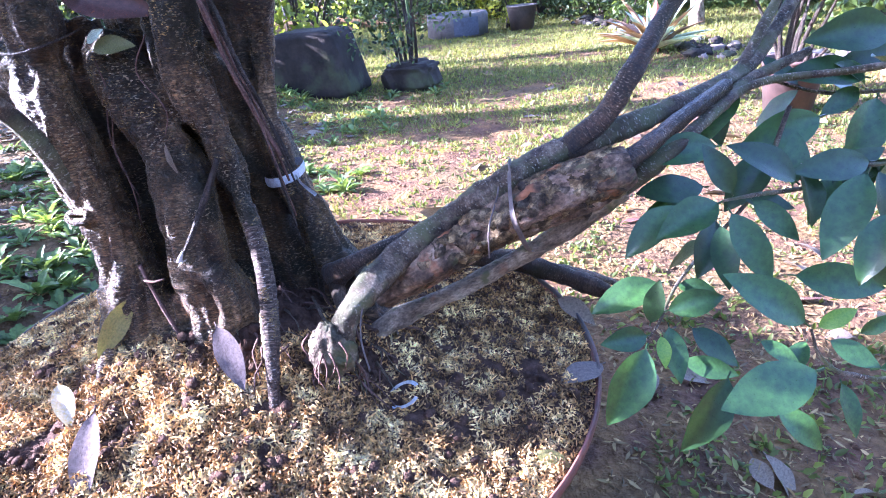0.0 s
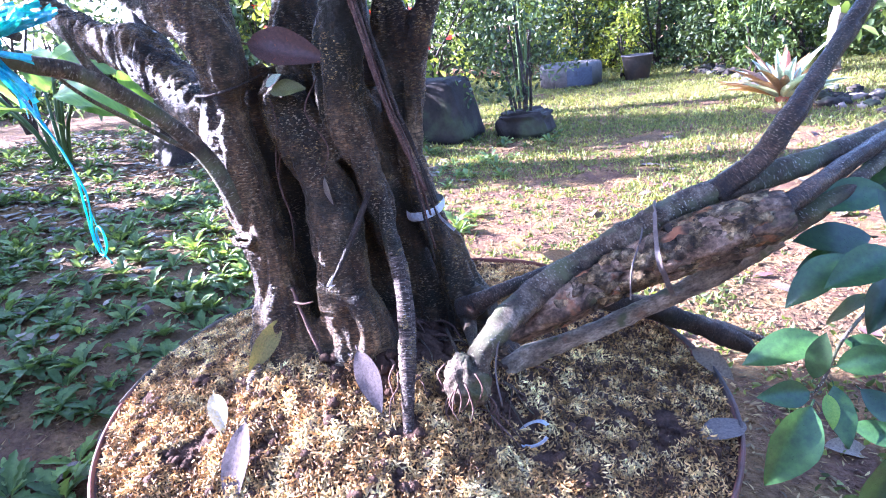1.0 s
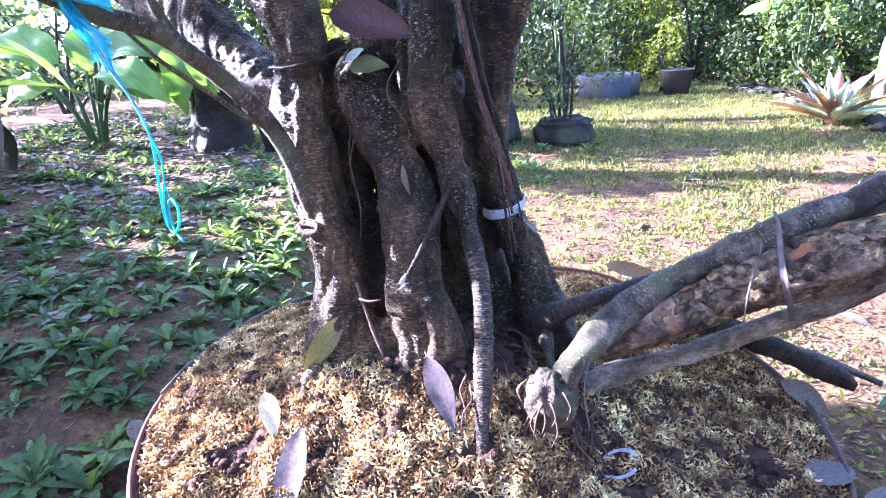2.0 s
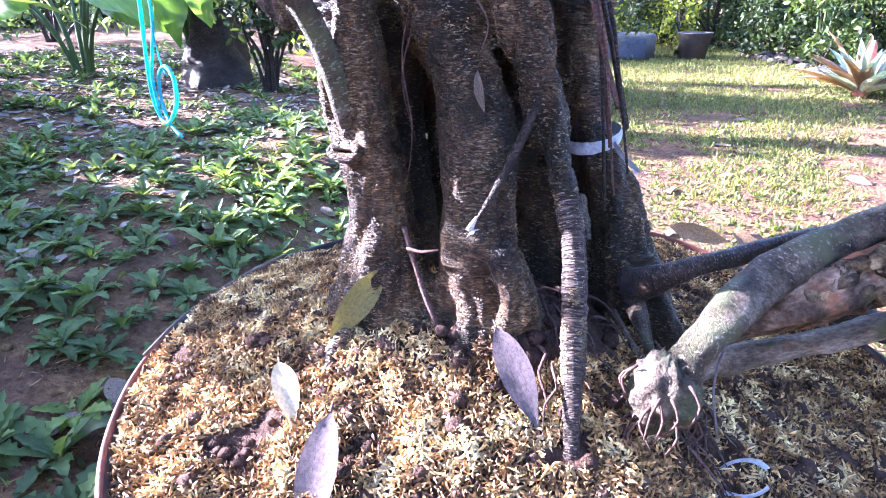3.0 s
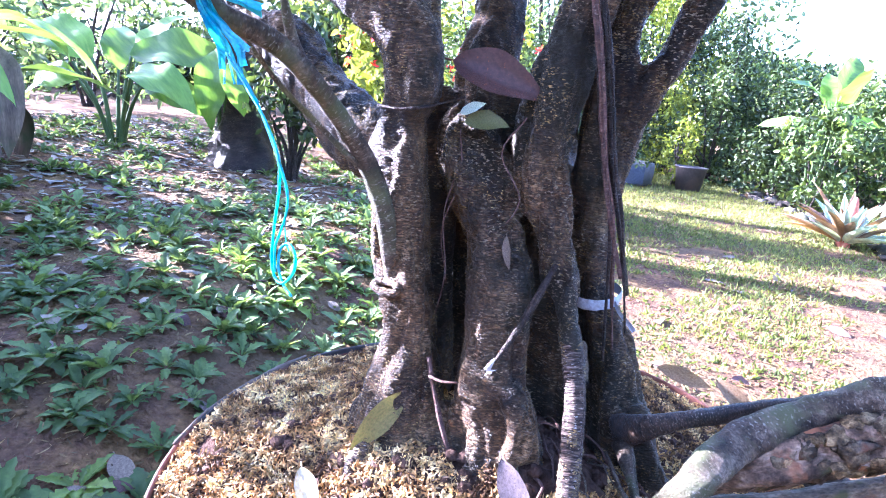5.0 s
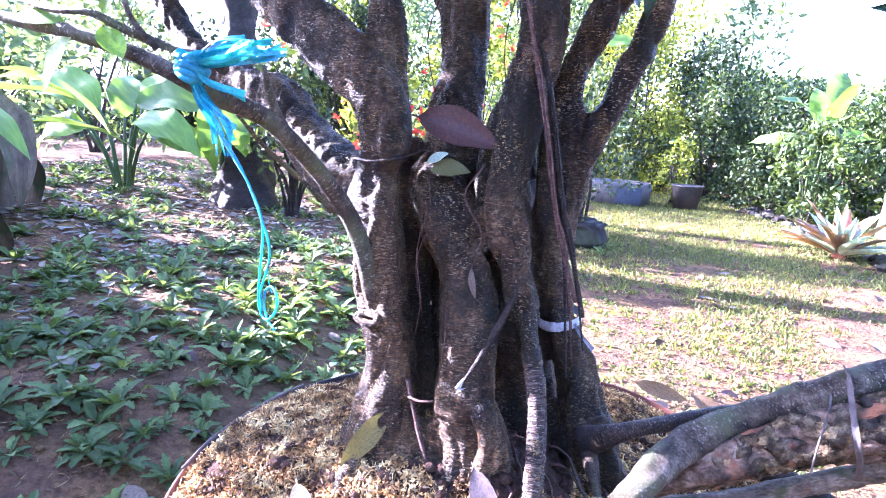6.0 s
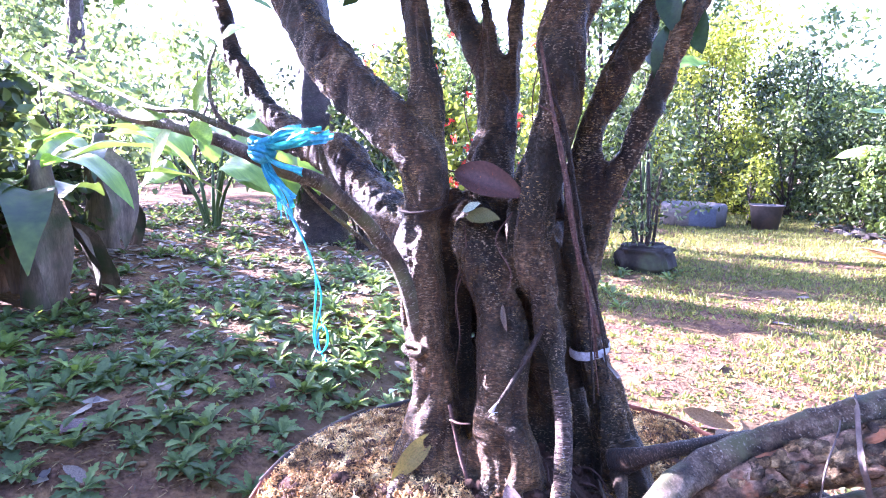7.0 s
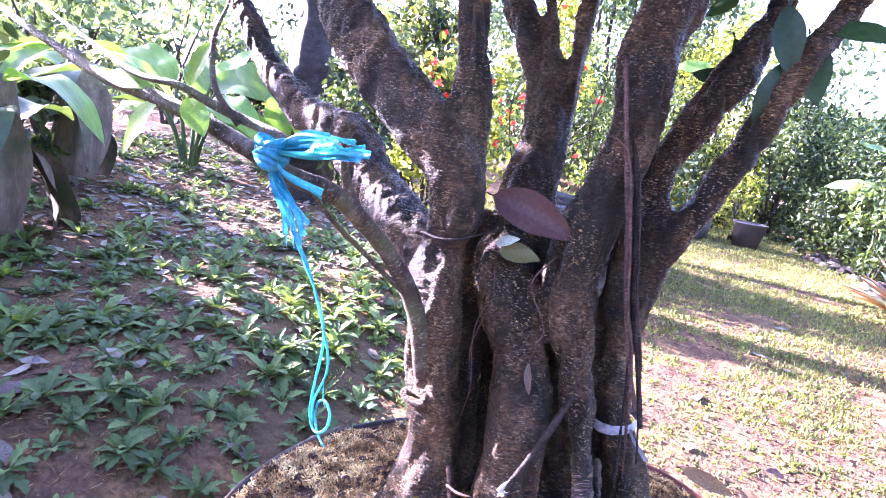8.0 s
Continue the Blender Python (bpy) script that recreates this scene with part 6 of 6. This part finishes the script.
for k, (x, y, h, w) in enumerate(((-7.0, 9.4, 1.5, 3.0), (-4.6, 9.8, 2.0, 3.0), (-2.4, 10.0, 2.6, 3.0), (-0.2, 10.2, 1.8, 2.6), (2.0, 9.8, 1.6, 3.0), (4.2, 9.0, 1.6, 3.0), (6.2, 7.2, 1.9, 3.0), (7.2, 4.6, 2.2, 3.0), (-8.8, 6.6, 1.2, 3.0), (-9.4, 3.8, 1.1, 3.0), (-9.4, 1.0, 1.1, 3.0), (-8.8, -1.6, 1.1, 3.0))):
    shrub("shrub", "large dense green shrub behind the hedge", x, y, h, w, 5200, 0.13, FOL_DARK if k % 3 else FOL_MID, 170 + k, 5, 60, 0.0, group=HEDGE)
# shrubs added behind the camera to cut skylight on the trunk's front
for k, (x, y, h, w) in enumerate(((-4.2, -3.6, 2.0, 2.6), (-1.9, -4.3, 3.2, 3.0), (0.5, -4.6, 3.4, 3.0), (2.9, -4.2, 3.2, 3.0), (5.0, -2.6, 3.0, 3.0), (5.8, -0.2, 2.6, 2.8))):
    shrub("shrub", "unseen dense shrub added behind the camera against skylight", x, y, h, w, 5600, 0.15, FOL_DARK, 230 + k, 5, 70, 0.0, group=HEDGE)
for k, (x, y, h, w) in enumerate(((-9, 13, 4.2, 4.5), (-5, 13.5, 4.6, 4.0), (-3.0, 13, 4.4, 2.8), (0.6, 14, 2.0, 3.6), (6.5, 12.5, 2.4, 3.8), (9, 9, 4.6, 4.5), (-13, 5, 3.6, 4.0), (9, 3, 4.2, 4.0))):
    shrub("far_tree", "hazy green tree beyond the garden", x, y, h, w, 5200, 0.16, FOL_BLUE, 90 + k, 6, 60, 0.25, "tree", group="trees beyond the garden", stem_r=0.10)


shrub("far_tree", "thin hazy tree above the garden hedge", -0.35, 13.2, 3.5, 2.4, 420, 0.16, FOL_BLUE, 199, 4, 12, 0.72, "tree", group="trees beyond the garden", stem_r=0.04)
shrub("dark_shrub", "dense dark many-stemmed shrub beside a tree on the bank", -2.55, 2.95, 1.45, 0.8, 3600, 0.06, FOL_DARK, 201, 16, 40, 0.28, group=HEDGE, stem_r=0.016)

shrub("shrub", "leafy shrub at the foot of a banana plant", 0.72, 6.0, 0.95, 0.85, 1700, 0.07, FOL_MID, 208, 6, 26, 0.05, group=HEDGE, stem_r=0.012)
shrub("dark_shrub", "low dark many-stemmed shrub at a tree foot", -2.12, 1.9, 0.95, 0.5, 1300, 0.055, FOL_DARK, 203, 16, 24, 0.35, group=HEDGE, stem_r=0.012)


def bromeliad(x, y):
    z = ground_z(x, y)
    b = thing("bromeliad", "large spiky bromeliad with silvery green and dry orange leaves", "bromeliad", at=(x, y, z))
    rng = random.Random(9)
    for k in range(46):
        a = k * 2.39996
        L = rng.uniform(0.30, 0.46)
        el = rng.uniform(0.35, 1.2)
        g = blade(L, 0.075, rng.uniform(0.1, 0.5), 0.35, 8, 0, 0, k, 0.35)
        m = Matrix.Rotation(a, 4, "Z") @ Matrix.Translation((0, 0.03, 0.03)) @ Matrix.Rotation(el, 4, "X")
        west = math.sin(a) > 0.75
        part("leaf", moved(g, m), BROM_ORANGE if west or rng.random() < 0.15 else BROM_GREEN, b)
    part("spike", tube([(0, 0, 0, 0.045), (0.0, 0, 0.12, 0.042), (0.005, 0, 0.24, 0.036), (0.008, 0, 0.33, 0.018), (0.008, 0, 0.35, 0.003)], 14, 0.02, 0.1, 20), BROM_RED, b, "dull red flower spike")


bromeliad(0.86, 4.1)
st = thing("tree_stump", "broken pale brown stump behind the bromeliad", "stump", at=(1.35, 5.6, ground_z(1.35, 5.6)))
part("trunk", tube([(0, 0, -0.05, 0.075), (0.0, 0.0, 0.2, 0.06), (0.01, 0, 0.42, 0.055), (0.02, 0, 0.58, 0.04)], 18, 0.02, 0.25, 18, 0.15, 5, 2), PEELED, st)


def rocks():
    rng = random.Random(14)
    path = [(0.15, 6.9), (0.5, 6.1), (0.75, 5.3), (0.9, 4.7), (1.15, 4.0), (1.5, 3.5), (1.9, 3.0), (2.4, 2.6)]
    for k in range(190):
        i = rng.randrange(len(path) - 1)
        t = rng.random()
        x = path[i][0] * (1 - t) + path[i + 1][0] * t + rng.uniform(-0.16, 0.30)
        y = path[i][1] * (1 - t) + path[i + 1][1] * t + rng.uniform(-0.1, 0.25)
        s = rng.uniform(0.018, 0.055)
        g = moved(lump(s * 1.3, s, s * 0.7, k, 0.6, 14, 9, 2.4), Matrix.Translation((x, y, ground_z(x, y) + s * 0.35)) @ Matrix.Rotation(rng.uniform(0, 6), 4, "Z"))
        tagged(link_mesh("rock", g[0], g[1], rng.choice((STONE_PINK, STONE, STONE_DARK, STONE_DARK))), "uneven rock edging the flower bed", "rock", "rocks edging the bed")


rocks()


def big_leaf_plant(name, label, x, y, leaves, seed, material=BIGLEAF, lean=0.0):
    """Leaves: rows (azimuth, stalk length, stalk elevation, blade length, blade width, droop, roll, blade elevation)."""
    ob = thing(name, label, "plant", at=(x, y, ground_z(x, y)))
    for k, row in enumerate(leaves):
        az, st, el, L, w, droop, roll, lift = (*row, 0.0, row[2] - 9)[:8] if len(row) < 8 else row
        a, e = radians(az), radians(el)
        d = Vector((math.cos(a) * math.cos(e), math.sin(a) * math.cos(e), math.sin(e)))
        tip = d * st
        part("stalk", tube([(0.03 * math.cos(a), 0.03 * math.sin(a), -0.02, 0.016), tuple(tip * 0.5 + Vector((0, 0, 0.02))) + (0.012,), tuple(tip) + (0.008,)], 8, 0.04, 0.1, 30), STALK, ob)
        g = blade(L, w, droop, 0.12, 16, 0.06, 0, seed + k, 0.42)
        part("leaf", moved(g, Matrix.Translation(tip) @ Matrix.Rotation(a - math.pi / 2, 4, "Z") @ Matrix.Rotation(radians(lift), 4, "X") @ Matrix.Rotation(roll, 4, "Y")), material, ob)
    return ob


big_leaf_plant("canna", "broad-leaved yellow-green canna on the shaded bank", -3.15, 1.55, (
    (205, 0.50, 74, 0.60, 0.30, 0.9, -0.7, 35), (250, 0.50, 64, 0.56, 0.28, 1.2), (28, 0.52, 80, 0.66, 0.30, 1.1, 0.8, 22), (350, 0.45, 66, 0.52, 0.24, 1.4, 0.5, 15), (15, 0.40, 64, 0.46, 0.20, 1.6, 0.9, 5),
    (140, 0.45, 72, 0.46, 0.20, 0.9), (90, 0.5, 74, 0.5, 0.2, 0.8), (215, 0.40, 60, 0.50, 0.22, 1.4, -0.8, 10)), 5)
big_leaf_plant("canna", "broad-leaved yellow-green plant drooping by a tree", -2.62, 1.85, ((290, 0.66, 84, 0.46, 0.20, 0.5, 0.0, -68), (330, 0.60, 76, 0.34, 0.15, 1.2, 0.3, -30), (80, 0.5, 72, 0.36, 0.14, 0.9)), 25)
big_leaf_plant("banana_plant", "tall banana plant with long torn green leaves", 3.3, 5.5, ((170, 0.9, 70, 0.95, 0.26, 0.8), (210, 1.0, 62, 0.9, 0.25, 1.0), (250, 0.9, 72, 1.0, 0.27, 0.6), (120, 1.0, 66, 0.9, 0.25, 0.9), (300, 0.8, 60, 0.9, 0.25, 1.1), (30, 0.9, 66, 0.9, 0.25, 0.9), (190, 0.7, 80, 1.1, 0.26, 0.4)), 45)
big_leaf_plant("banana_plant", "tall banana plant with long torn green leaves", 2.7, 6.3, ((190, 1.0, 75, 0.95, 0.26, 0.6), (230, 0.9, 66, 0.9, 0.25, 1.0), (280, 0.9, 70, 0.9, 0.25, 0.9), (140, 1.0, 68, 0.9, 0.25, 0.9)), 65)

big_leaf_plant("banana_plant", "young banana plant with bright upright leaves", 0.78, 6.35, ((60, 1.15, 86, 0.62, 0.24, 0.5, 0.9, 55), (230, 1.05, 84, 0.50, 0.20, 0.8, -0.6, 40), (300, 0.95, 82, 0.56, 0.22, 0.5, 0.2, 70), (20, 0.85, 80, 0.46, 0.2, 0.9, 0.8, 25), (180, 0.8, 78, 0.5, 0.2, 1.0, -0.7, 20), (100, 1.0, 84, 0.5, 0.2, 0.8)), 85)
big_leaf_plant("banana_plant", "thin young banana plant behind the tree", -1.35, 5.25, ((10, 1.62, 87, 0.42, 0.16, 0.6, 0.9, 14), (190, 1.4, 86, 0.36, 0.14, 1.0, -0.8, 10), (280, 1.1, 84, 0.36, 0.14, 1.0)), 95)


def drooping_plant(x, y, h, seed):
    ob = thing("banana_plant", "low banana plant with dark drooping and dry leaves", "plant", at=(x, y, ground_z(x, y)))
    part("stem", tube([(0, 0, -0.05, 0.08), (0.0, 0, 0.2, 0.07), (0.02, 0, h * 0.6, 0.055), (0.0, 0.02, h * 0.85, 0.035)], 22, 0.02, 0.14, 12, 0.08, 4, seed), STEM_PALE, ob)
    rng = random.Random(seed)
    for k in range(13):
        a = k * 2.4 + rng.uniform(-0.3, 0.3)
        L, dry = rng.uniform(0.38, 0.62), k % 3 == 0
        g = blade(L, rng.uniform(0.10, 0.17), rng.uniform(0.9, 1.7), 0.2, 14, 0.06, 0, seed + k, 0.42)
        m = Matrix.Translation((0.04 * math.cos(a), 0.04 * math.sin(a), h * rng.uniform(0.5, 0.85))) @ Matrix.Rotation(a - math.pi / 2, 4, "Z") @ Matrix.Rotation(-0.7 if dry else rng.uniform(-0.1, 0.6), 4, "X")
        part("leaf", moved(g, m), STEM_PALE if dry else FOL_MID if k % 2 else BIGLEAF, ob, "drooping dry leaf" if dry else "broad green leaf")
    return ob


# added shrubs, mostly out of view, to shade the bank and trunk foot
shrub("shrub", "leafy dark shrub added low on the bank for shade", -2.35, -0.28, 1.24, 0.82, 8000, 0.07, FOL_DARK, 205, 7, 34, 0.12, group=HEDGE, stem_r=0.012)
shrub("shrub", "leafy dark shrub added low on the bank for shade", -2.95, 0.42, 0.42, 0.7, 1200, 0.07, FOL_DARK, 206, 7, 30, 0.12, group=HEDGE, stem_r=0.012)
shrub("shrub", "leafy dark shrub added low on the bank for shade", -2.2, -0.95, 0.9, 0.9, 2200, 0.07, FOL_DARK, 207, 7, 30, 0.12, group=HEDGE, stem_r=0.012)
drooping_plant(-2.1, 0.12, 0.62, 3)
drooping_plant(-2.85, 0.70, 0.70, 17)
drooping_plant(-2.5, -0.35, 0.8, 29)
# sparse shrubs added in the sun's way to dapple the bank
for k, (x, y, h, w) in enumerate(((-4.3, 0.3, 0.95, 1.3), (-4.7, 1.5, 1.4, 1.4), (-5.2, 2.7, 1.6, 1.5), (-4.2, -1.0, 1.4, 1.4))):
    shrub("shrub", "thin-leaved shrub added on the bank for dappled shade", x, y, h, w, 620, 0.11, FOL_BLUE, 140 + k, 6, 34, 0.12, group=HEDGE)


def garden_tree(x, y, r, h, lean, seed, label, crown=3200, size=1.0):
    z = ground_z(x, y)
    ob = thing("garden_tree", label, "tree", "trees on the bank", (x, y, z))
    part("trunk", tube([(0, 0, -0.08, r * 1.9), (0.0, 0, 0.10, r * 1.35), (lean * 0.15, 0, 0.5, r), (lean * 0.5, 0.05, h * 0.5, r * 0.8), (lean, 0.1, h, r * 0.5)], 26, 0.03, 0.22, 11, 0.12, 5, seed), BARK_DARK, ob)
    rng = np.random.default_rng(seed)
    tips = []
    for k in range(7):
        a, t = rng.uniform(0, 6.28), rng.uniform(0.7, 1.0)
        b = np.array([lean * t, 0.1 * t, h * t])
        e = b + np.array([math.cos(a) * rng.uniform(0.5, 1.1) * size, math.sin(a) * rng.uniform(0.5, 1.1) * size, rng.uniform(0.4, 0.9) * size])
        part("limb", tube([(*b, r * 0.4), (*(0.5 * (b + e) + (0, 0, -0.05)), r * 0.25), (*e, r * 0.08)], 9, 0.05, 0.15, 20, 0, 3, k), BARK_DARK, ob)
        tips += [e, 0.5 * (b + e)]
    tips = np.array(tips)
    p = tips[rng.integers(0, len(tips), crown)] + rng.normal(size=(crown, 3)) * (0.28 * size, 0.28 * size, 0.2 * size)
    p[:, 2] = np.maximum(p[:, 2], h * (0.72 if size < 1.5 else 0.98))
    part("crown", cloud(p, rng.uniform(0.05, 0.10, crown) * size ** 0.7, rng), FOL_MID, ob)
    return ob


garden_tree(-2.55, 1.95, 0.128, 3.2, -0.25, 3, "dark tree with thick rooty base on the bank")
garden_tree(-3.3, 3.8, 0.09, 2.8, 0.1, 4, "slim dark tree standing on the bank")


def flower_shrub(x, y, h, w, seed):
    ob = shrub("flowering_shrub", "shrub with yellow-green leaves and small red flowers", x, y, h, w, 1300, 0.07, FOL_YEL, seed, 7, 26, 0.15, stem_r=0.012)
    rng = np.random.default_rng(seed)
    for _ in range(34):
        p = np.array([rng.uniform(-w / 2, w / 2), rng.uniform(-w / 2, w / 2), rng.uniform(0.3, 1.0) * h])
        part("flower", cloud(np.repeat(p[None], 9, 0) + rng.normal(size=(9, 3)) * 0.006, np.full(9, 0.035), rng, 0.5, 0.2), FLOWER, ob, "small red flower")
    return ob


# tree added far up the bank; its crown, out of view, shades the lawn
garden_tree(-10.9, 4.2, 0.16, 4.6, 0.2, 8, "tall tree added up the bank to shade the lawn", 5200, 1.0)
flower_shrub(-2.15, 2.75, 1.05, 0.8, 5)
flower_shrub(-2.7, 3.1, 1.5, 0.9, 7)
flower_shrub(-1.75, 3.6, 1.7, 0.9, 9)
